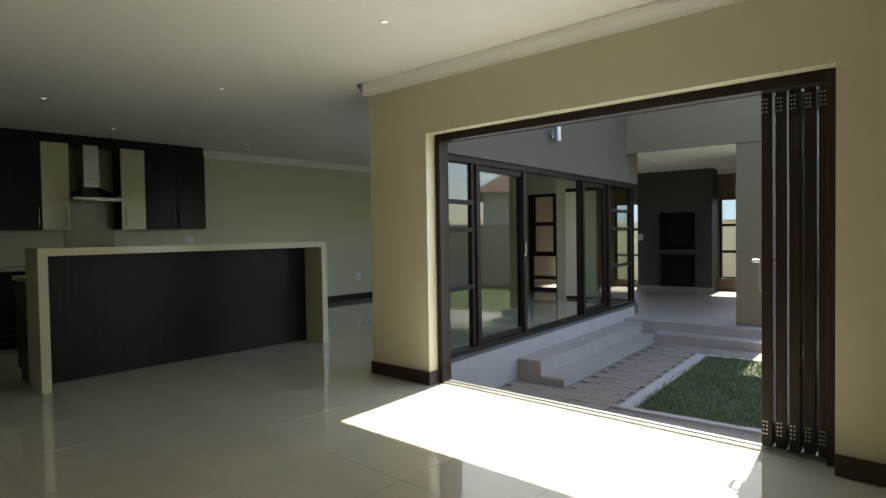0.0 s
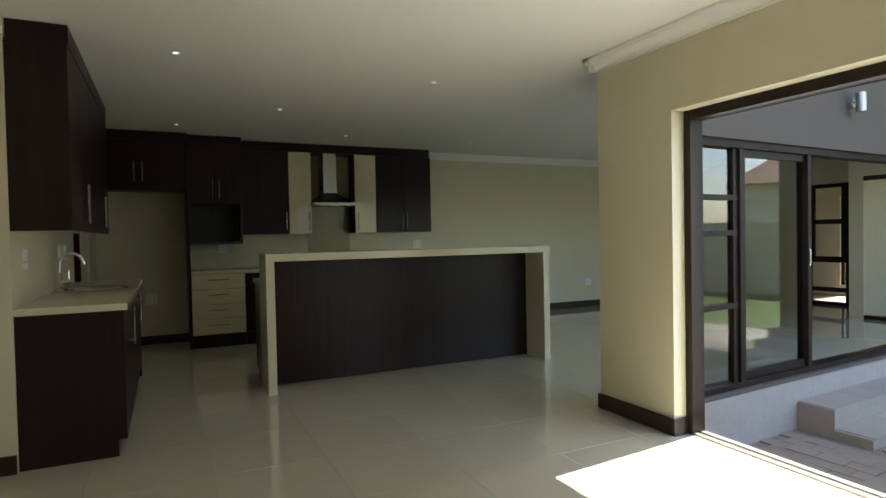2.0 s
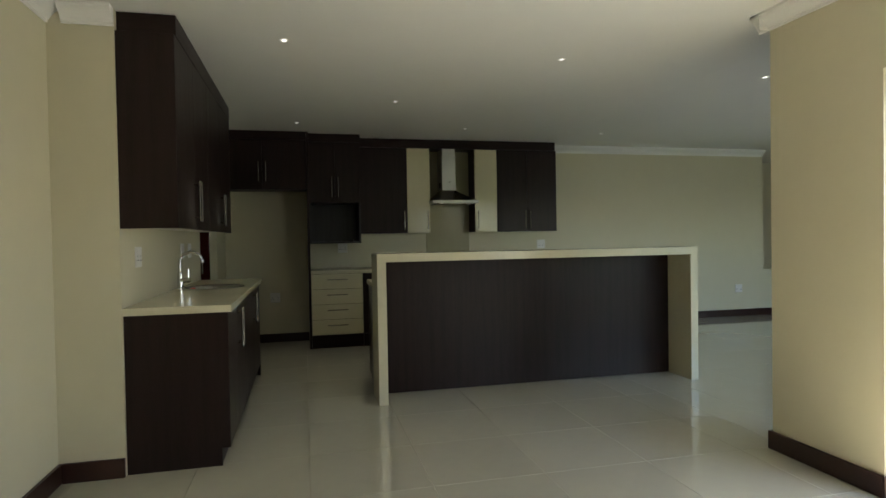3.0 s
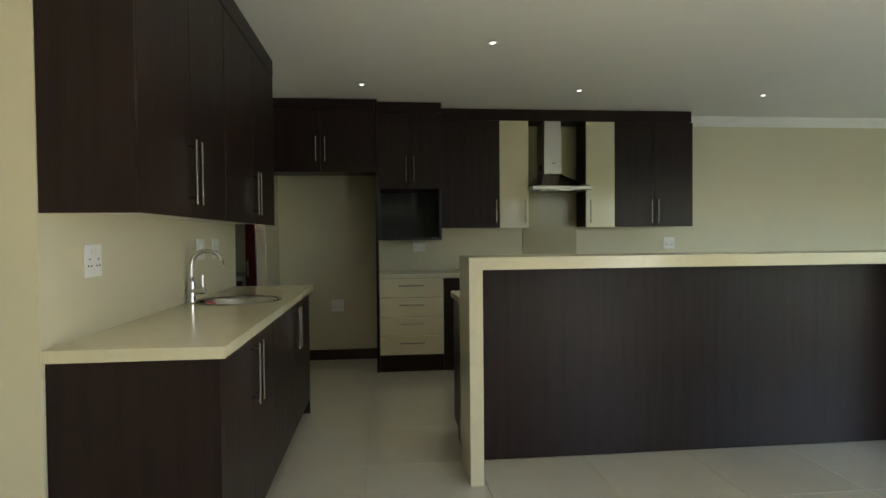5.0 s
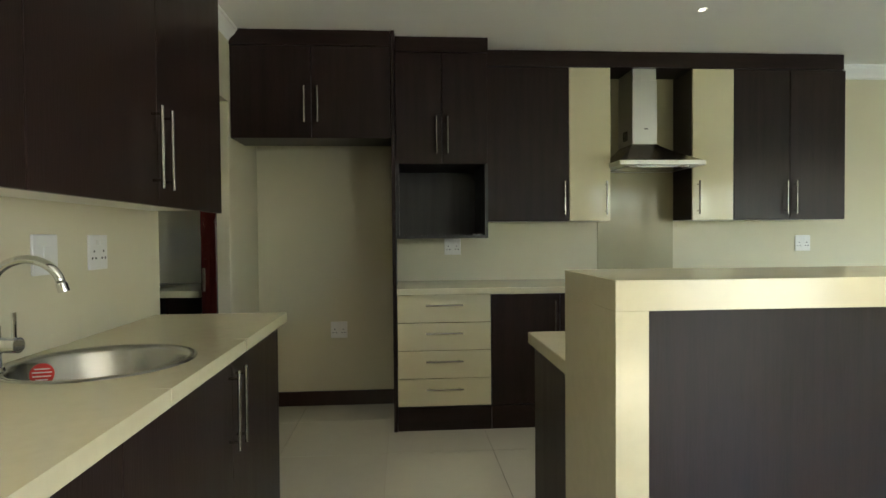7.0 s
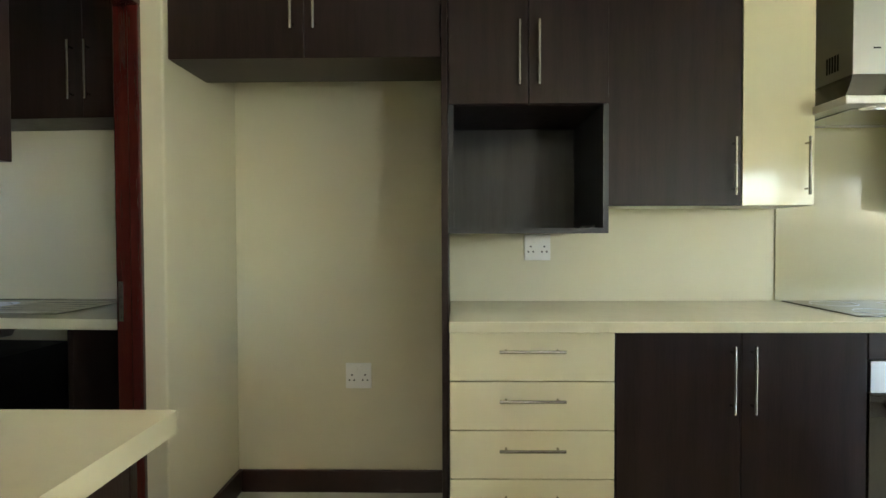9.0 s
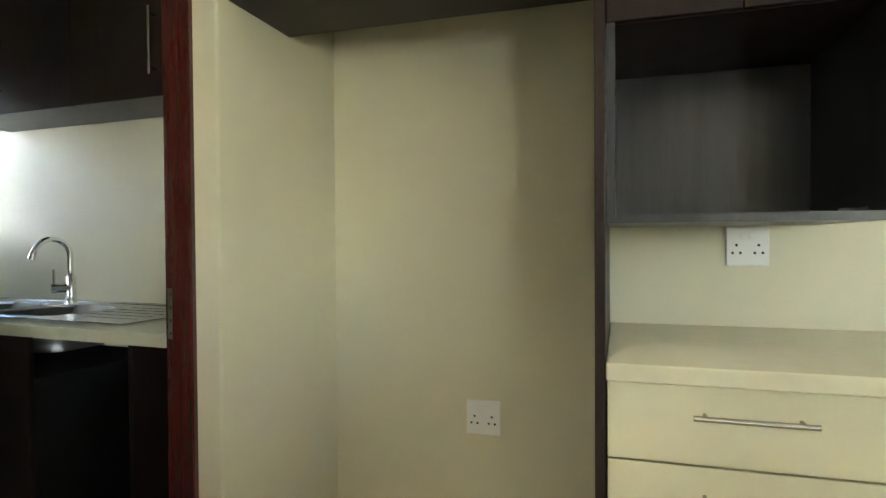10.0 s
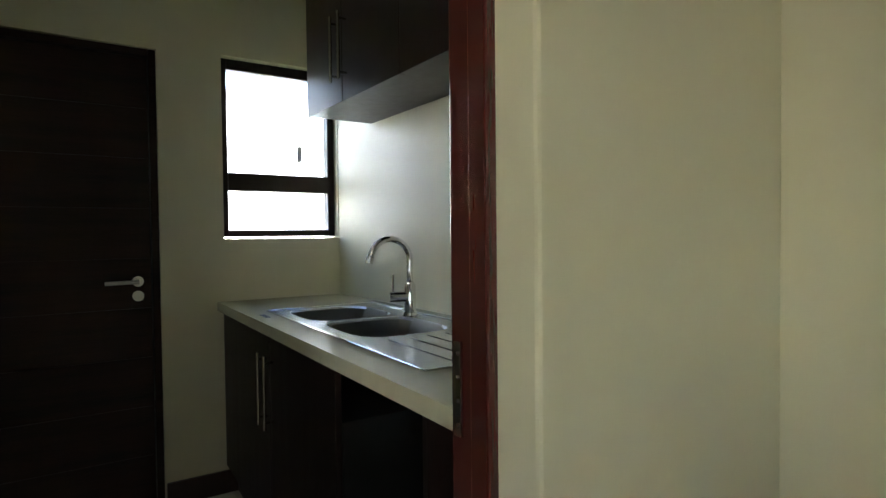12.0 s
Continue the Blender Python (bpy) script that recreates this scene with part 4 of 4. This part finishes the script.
first = socket_at()
first.matrix_basis = pose(WX, 1.505, 1.148)
for m in (pose(WX, 4.205, 1.15), pose(WX, 0.67, 0.55), pose(WX, 7.39, 0.42), pose(-4.81, SY, 1.172, 0, 0, 90), pose(-6.368, SY, 1.184, 0, 0, 90)):
    copy_thing(first, m)
t = thing("isolator_switch", "white isolator switch plate above the sink", "switch", (-6.07, SY, 1.185))
part("plate", box(-6.13, -6.01, SY, SY + 0.009, 1.125, 1.245, 0.003), PLASTIC, t)
part("rocker", box(-6.085, -6.055, SY + 0.009, SY + 0.014, 1.16, 1.21, 0.003), PLASTIC, t)

GLOW = glow_mat("downlight_lamp", (1.0, 0.95, 0.85), 0.5)


def downlight():
    t = thing("downlight", "small recessed ceiling downlight with white rim", "downlight", (0, 0, 0), group="downlights")
    bm = bmesh.new()
    tube(bm, [(0.026 * math.cos(a), 0.026 * math.sin(a), -0.001) for a in [2 * math.pi * k / 28 for k in range(29)]], 0.004, 8)
    part("rim", bm, CORNICE, t, smooth=True)
    part("lamp", cyl(bmesh.new(), (0, 0, -0.003), (0, 0, 0.002), 0.014, seg=20), GLOW, t, "lit lamp face")
    return t


first = downlight()
first.matrix_basis = pose(-4.83, 0.94, CZ)
for x, y in ((-4.88, 2.83), (-5.02, 4.66), (-6.31, 1.865), (-7.41, 0.98), (-7.49, 2.85), (-7.55, 4.60), (-2.68, 2.735), (-2.65, 0.94)):
    copy_thing(first, pose(x, y, CZ))
for x, y in ((-4.83, 0.94), (-4.88, 2.83), (-6.31, 1.865), (-7.41, 0.98), (-7.49, 2.85)):
    d = bpy.data.lights.new("downlight_beam", 'SPOT')
    d.energy, d.color, d.spot_size, d.spot_blend, d.shadow_soft_size = 1.05, (1.0, 0.92, 0.80), radians(80), 0.9, 0.05
    new("downlight_beam", d).matrix_world = look((x, y, CZ - 0.02), (x, y + 0.001, 0))

# ---- doorway to the scullery ----
t = thing("door_frame_1", "red mahogany door frame of the scullery doorway", "door frame", (-7.34, 0.0, 0), kind="structure")
JX = DX0 + 0.006
part("jamb", boxes([(DX0 - 0.03, JX, -0.078, -0.020, 0, DZ - 0.035), (DX0 - 0.03, JX + 0.012, -0.020, 0.020, 0, DZ - 0.035)], 0.004), MAHOG, t)
part("jamb", boxes([(DX1 - 0.006, DX1 + 0.03, -0.078, -0.020, 0, DZ - 0.035), (DX1 - 0.018, DX1 + 0.03, -0.020, 0.020, 0, DZ - 0.035)], 0.004), MAHOG, t)
part("head", box(DX0 - 0.03, DX1 + 0.03, -0.078, 0.020, DZ - 0.035, DZ + 0.002, 0.004), MAHOG, t)
hb = bmesh.new()
bx(hb, JX, JX + 0.0025, -0.070, -0.052, 0.905, 1.047, 0.001)
for k in range(4):
    cyl(hb, (JX + 0.001, -0.061, 0.921 + 0.036 * k), (JX + 0.005, -0.061, 0.921 + 0.036 * k), 0.0035, seg=8)
part("strike_plate", hb, NICKEL, t, "steel strike plate")

# ---- scullery ----
structure("baseboard", box(-8.20, QD0 - 0.004, QY, QY + 0.018, 0.0, 0.105, 0.003), SKIRT, "dark brown scullery skirting", "baseboard", SCU)
CF = -8.125
TILT = SCU @ Matrix.Translation((-8.10, -2.12, 0)) @ Matrix.Rotation(radians(-1.2), 4, 'Z') @ Matrix.Translation((8.10, 2.12, 0))
before = set(bpy.data.objects)
t = thing("base_cabinet", "dark wenge scullery base cabinet", "cabinet", (-8.4, -1.45, 0), group="scullery cabinets")
part("body", box(QX, CF - 0.02, QY + 0.012, -0.76, 0.13, 0.70), BLACK, t)
for a, b, hy in ((QY + 0.012, -1.385, -1.425), (-1.385, -0.76, -1.345)):
    d = part("door", box(CF - 0.018, CF, a + 0.0015, b - 0.0015, 0.132, 0.858, 0.0015), WENGE, t)
    bar_handle(d, (CF, hy, 0.525), (CF, hy, 0.785), (1, 0, 0))
part("plinth", box(QX, CF - 0.05, QY + 0.012, -0.76, 0, 0.129), WENGE_H, t)
t = thing("end_panel", "dark wenge support panel of the scullery worktop", "panel", (-8.3, -0.20, 0), group="scullery cabinets")
part("panel", box(QX, CF, -0.30, -0.282, 0, 0.859), WENGE, t)
part("back_board", box(QX, QX + 0.016, -0.76, -0.30, 0, 0.859), BLACK, t)
t = thing("worktop", "cream worktop of the scullery with a steel sink", "worktop", (-8.4, -1.1, 0.86))
part("slab", boxes([(QX - 0.12, -8.645, QY - 0.07, -0.075, 0.86, 0.90), (-8.230, -8.10, QY - 0.07, -0.075, 0.86, 0.90), (-8.645, -8.230, QY - 0.07, -1.636, 0.86, 0.90), (-8.645, -8.230, -0.830, -0.075, 0.86, 0.90)]), QUARTZ, t)
wr = bmesh.new()
for k, (a, b) in enumerate(((0, 0.02), (0.022, 0.03), (0.034, 0.05), (0.055, 0.062), (0.066, 0.08), (0.086, 0.10))):
    bx(wr, -8.165 + 0.004 * (k % 2), -8.142, -1.58 + a, -1.58 + b, 0.9, 0.9004)
part("ink_marks", wr, PIN, t, "illegible ink marks")


def double_sink():
    x0, x1, y0, y1, z = -8.655, -8.195, -1.647, -0.405, 0.9008
    t = thing("double_sink", "stainless steel double bowl sink with drainer", "sink", ((x0 + x1) / 2, (y0 + y1) / 2, 0.9))
    mx = -8.412
    bowls = [(-1.430, 0.198), (-1.030, 0.198)]
    # deck with two openings
    bm = bmesh.new()
    seg = 40

    def sq(c, h, k, r):
        a = 2 * math.pi * k / seg
        q = (abs(math.cos(a)) ** 4 + abs(math.sin(a)) ** 4) ** -0.25
        return (mx + 0.165 * q * math.cos(a) * r, c + h * q * math.sin(a) * r)
    cells = [(y0, -1.230), (-1.230, -0.830)]
    for (c, h), (ya, yb) in zip(bowls, cells):
        inner, outer = [], []
        for k in range(seg):
            a = 2 * math.pi * k / seg
            d = (math.cos(a), math.sin(a))
            s = min(((x1 - mx) / d[0] if d[0] > 1e-6 else 9), ((x0 - mx) / d[0] if d[0] < -1e-6 else 9), ((yb - c) / d[1] if d[1] > 1e-6 else 9), ((ya - c) / d[1] if d[1] < -1e-6 else 9))
            outer.append(bm.verts.new((mx + s * d[0], c + s * d[1], z + 0.004)))
            inner.append(bm.verts.new((*sq(c, h - 0.005, k, 1.0), z + 0.003)))
        for k in range(seg):
            j = (k + 1) % seg
            bm.faces.new((inner[k], outer[k], outer[j], inner[j]))
    bx(bm, x0, x1, -0.830, y1, z, z + 0.004)
    bmesh.ops.recalc_face_normals(bm, faces=bm.faces)
    part("deck", bm, BASIN, t)
    rim = bmesh.new()
    for r in ((x0 - 0.006, x0 + 0.004, y0 - 0.006, y1 + 0.006), (x1 - 0.004, x1 + 0.006, y0 - 0.006, y1 + 0.006), (x0 + 0.004, x1 - 0.004, y0 - 0.006, y0 + 0.004), (x0 + 0.004, x1 - 0.004, y1 - 0.004, y1 + 0.006)):
        bx(rim, *r, z - 0.0005, z + 0.007, 0.002)
    part("rim", rim, CHROME, t)
    for c, h in bowls:
        f = (h - 0.005) / 0.165
        bowl([(0.165, 0.003), (0.160, -0.006), (0.155, -0.10), (0.14, -0.14), (0.09, -0.15), (0.03, -0.152)], (mx, c, z), BOWLSTEEL, "bowl", t, 1.0, f, 4.0, 40)
        bowl([(0.038, -0.146), (0.030, -0.148), (0.01, -0.149)], (mx, c, z), CHROME, "drain", t)
    for k in range(5):
        part("drainer_rib", box(-8.565 + 0.065 * k, -8.558 + 0.065 * k, -0.79, -0.46, z + 0.003, z + 0.0055, 0.0005), BASIN, t)


double_sink()
mixer((-8.60, -1.20, 0.905), (1.0, -0.05), "chrome swan neck mixer tap at the scullery sink", 1.04)
for ob in [o for o in bpy.data.objects if o not in before and o.parent is None]:
    ob.matrix_basis = TILT @ ob.matrix_basis    # the counter stands a little off square
later = set(bpy.data.objects)
t = thing("wall_cabinet", "dark wenge scullery wall cabinet", "cabinet", (-8.55, -0.95, 1.73), group="scullery cabinets")
part("body", box(QX, -8.425, -1.757, -0.085, 1.722, 2.40), WENGE, t)
for a, b, hy in ((-1.757, -1.385, -1.42), (-1.385, -0.94, -1.345), (-0.94, -0.455, -0.50), (-0.455, -0.085, -0.425)):
    d = part("door", box(-8.424, -8.406, a + 0.0015, b - 0.0015, 1.717, 2.40, 0.0015), WENGE, t)
    bar_handle(d, (-8.406, hy, 1.79), (-8.406, hy, 2.04), (1, 0, 0))


def scullery_window():
    w = thing("window_5", "dark bronze aluminium scullery window with two panes", "window", ((WN0 + WN1) / 2, QY - 0.1, WZ0), kind="structure")
    y0, y1 = QY - 0.10, QY - 0.05
    part("window_frame", boxes([(WN0, WN0 + 0.035, y0, y1, WZ0 + 0.012, WZ1), (WN1 - 0.035, WN1, y0, y1, WZ0 + 0.012, WZ1), (WN0 + 0.035, WN1 - 0.035, y0, y1, WZ1 - 0.05, WZ1), (WN0 + 0.035, WN1 - 0.035, y0, y1, WZ0 + 0.012, WZ0 + 0.045)], 0.003), BRONZE, w)
    part("transom", box(WN0 + 0.035, WN1 - 0.035, y0, y1 + 0.006, 1.425, 1.51, 0.003), BRONZE, w)
    part("pane", box(WN0 + 0.03, WN1 - 0.03, y0 + 0.02, y0 + 0.026, WZ0 + 0.04, 1.43), OBSCURED, w)
    part("pane", box(WN0 + 0.03, WN1 - 0.03, y0 + 0.02, y0 + 0.026, 1.50, WZ1 - 0.045), OBSCURED, w)
    part("window_sill", box(WN0, WN1, y1, QY, WZ0, WZ0 + 0.004), PAINT, w)
    part("latch", boxes([(-8.545, -8.52, y0 + 0.026, y0 + 0.036, 1.58, 1.66), (-8.54, -8.525, y0 + 0.036, y0 + 0.05, 1.58, 1.60)], 0.002), PLASTIC, w, "grey window latch")


scullery_window()


def back_door():
    t = thing("door_1", "closed dark brown veneered back door with steel lever", "door", ((QD0 + QD1) / 2, QY - 0.05, 0), kind="structure")
    part("frame", boxes([(QD0, QD0 + 0.03, QY - 0.14, QY - 0.02, 0, QDZ), (QD1 - 0.03, QD1, QY - 0.14, QY - 0.02, 0, QDZ), (QD0 + 0.03, QD1 - 0.03, QY - 0.14, QY - 0.02, QDZ - 0.03, QDZ)], 0.003), DOORWOOD, t)
    h = (QDZ - 0.035) / 9
    for k in range(9):
        part("plank", box(QD0 + 0.032, QD1 - 0.032, QY - 0.10, QY - 0.06, k * h + 0.004, (k + 1) * h + 0.003, 0.001), DOORWOOD, t)
    part("core", box(QD0 + 0.03, QD1 - 0.03, QY - 0.095, QY - 0.066, 0.0, QDZ - 0.03), DOORWOOD, t)
    bm = bmesh.new()
    hx = QD0 + 0.085
    for z in (1.01, 0.945):
        cyl(bm, (hx, QY - 0.06, z), (hx, QY - 0.052, z), 0.023, seg=24)
    cyl(bm, (hx, QY - 0.052, 1.01), (hx, QY - 0.01, 1.01), 0.010)
    tube(bm, [(hx, QY - 0.012, 1.01), (hx + 0.03, QY - 0.008, 1.01), (hx + 0.13, QY - 0.008, 1.008)], 0.0085, 10)
    bx(bm, hx - 0.003, hx + 0.003, QY - 0.052, QY - 0.048, 0.93, 0.95)
    part("door_handle", bm, STEEL, t, "satin steel lever on a round rose")


back_door()
for ob in [o for o in bpy.data.objects if o not in later and o.parent is None]:
    ob.matrix_basis = SCU @ ob.matrix_basis

# ---- floor tiles and paving ----
structure("floor", boxes([(-8.95, 4.2, -0.45, 3.90, -0.12, -0.006), (-8.95, -5.4, -2.5, -0.45, -0.12, -0.006), (-10.1, -3.80, 3.90, 4.6, -0.12, -0.006), (-10.1, -4.15, 4.6, 9.62, -0.12, -0.006), (-10.1, -5.38, 9.62, 10.9, -0.12, -0.006)]), GROUT, "tiled floor with fine grey joints", "floor")
floor = bpy.data.objects["floor"]
T, J = 0.605, 0.001
shared = {}


def tile_object(x0, x1, y0, y1):
    sx, sy = round(x1 - x0, 3), round(y1 - y0, 3)
    if (sx, sy) not in shared:
        bm = box(-sx / 2 + J, sx / 2 - J, -sy / 2 + J, sy / 2 - J, -0.008, 0.0, 0.0008)
        me = bpy.data.meshes.new("tile")
        bm.to_mesh(me)
        bm.free()
        me.materials.append(TILE)
        shared[(sx, sy)] = me
    ob = new("tile", shared[(sx, sy)])
    ob.parent = floor
    ob.matrix_basis = Matrix.Translation(((x0 + x1) / 2, (y0 + y1) / 2, 0.0))


def clip_cells(x0, x1, y0, y1):
    i = math.floor((x0 + 8.15) / T)
    while i * T - 8.15 < x1:
        j = math.floor((y0 - 1.04) / T)
        while j * T + 1.04 < y1:
            a, b = max(x0, i * T - 8.15), min(x1, (i + 1) * T - 8.15)
            c, d = max(y0, j * T + 1.04), min(y1, (j + 1) * T + 1.04)
            if b - a > 0.02 and d - c > 0.02:
                yield a, b, c, d
            j += 1
        i += 1


for cell in clip_cells(-8.70, 4.1, -0.40, 3.755):
    tile_object(*cell)
for cell in clip_cells(-8.90, -5.45, -2.4, -0.40):
    tile_object(*cell)
rest = bmesh.new()
for a, b, c, d in clip_cells(-10.0, -3.5, 3.755, 10.88):
    b = min(b, -3.79 - 0.0735 * (c - 4.2)) if c > 3.9 else min(b, -3.17)
    if c > 9.3:
        b = min(b, -5.38)
    if b > a + 0.02:
        bx(rest, a + J, b - J, c + J, d - J, -0.008, 0.0)
rest_ob = link("living_tiles", rest, TILE)
rest_ob.parent = floor
tagged(rest_ob, "cream polished tiles of the living room", kind="stuff")


def paving():
    bed = bpy.data.objects["courtyard_bed"]
    rng = random.Random(3)
    meshes = []
    for k in range(5):
        bm = bmesh.new()
        bx(bm, -0.0995, 0.0995, -0.068, 0.068, -0.03, 0.0)
        for v in bm.verts:
            v.co.x += rng.uniform(-0.003, 0.003)
            v.co.y += rng.uniform(-0.003, 0.003)
        me = bpy.data.meshes.new("paver")
        bm.to_mesh(me)
        bm.free()
        me.materials.append(PAVER)
        meshes.append(me)
    count = 0
    far = bmesh.new()
    v = -0.18
    row = 0
    while v < 4.38:
        u = 0.23 + (0.102 if row % 2 else 0.0)
        while u < 6.3:
            inside = u < 1.36 or v < 0.93 or v > 3.95
            step = u < 0.82 and v > 1.33
            if inside and not step:
                z = -0.42 + rng.uniform(-0.003, 0.003)
                if count < 300 and u < 3.2:
                    p = new("paver", meshes[rng.randrange(5)])
                    p.parent = bed
                    p.matrix_basis = Matrix.Translation((u, v, z)) @ Matrix.Rotation(rng.uniform(-0.02, 0.02), 4, 'Z')
                    count += 1
                else:
                    bx(far, u - 0.098, u + 0.098, v - 0.066, v + 0.066, z - 0.03, z)
            u += 0.204
        v += 0.140
        row += 1
    o = link("paving", far, PAVER)
    o.parent = bed
    tagged(o, "grey brown concrete pavers", kind="stuff")


paving()
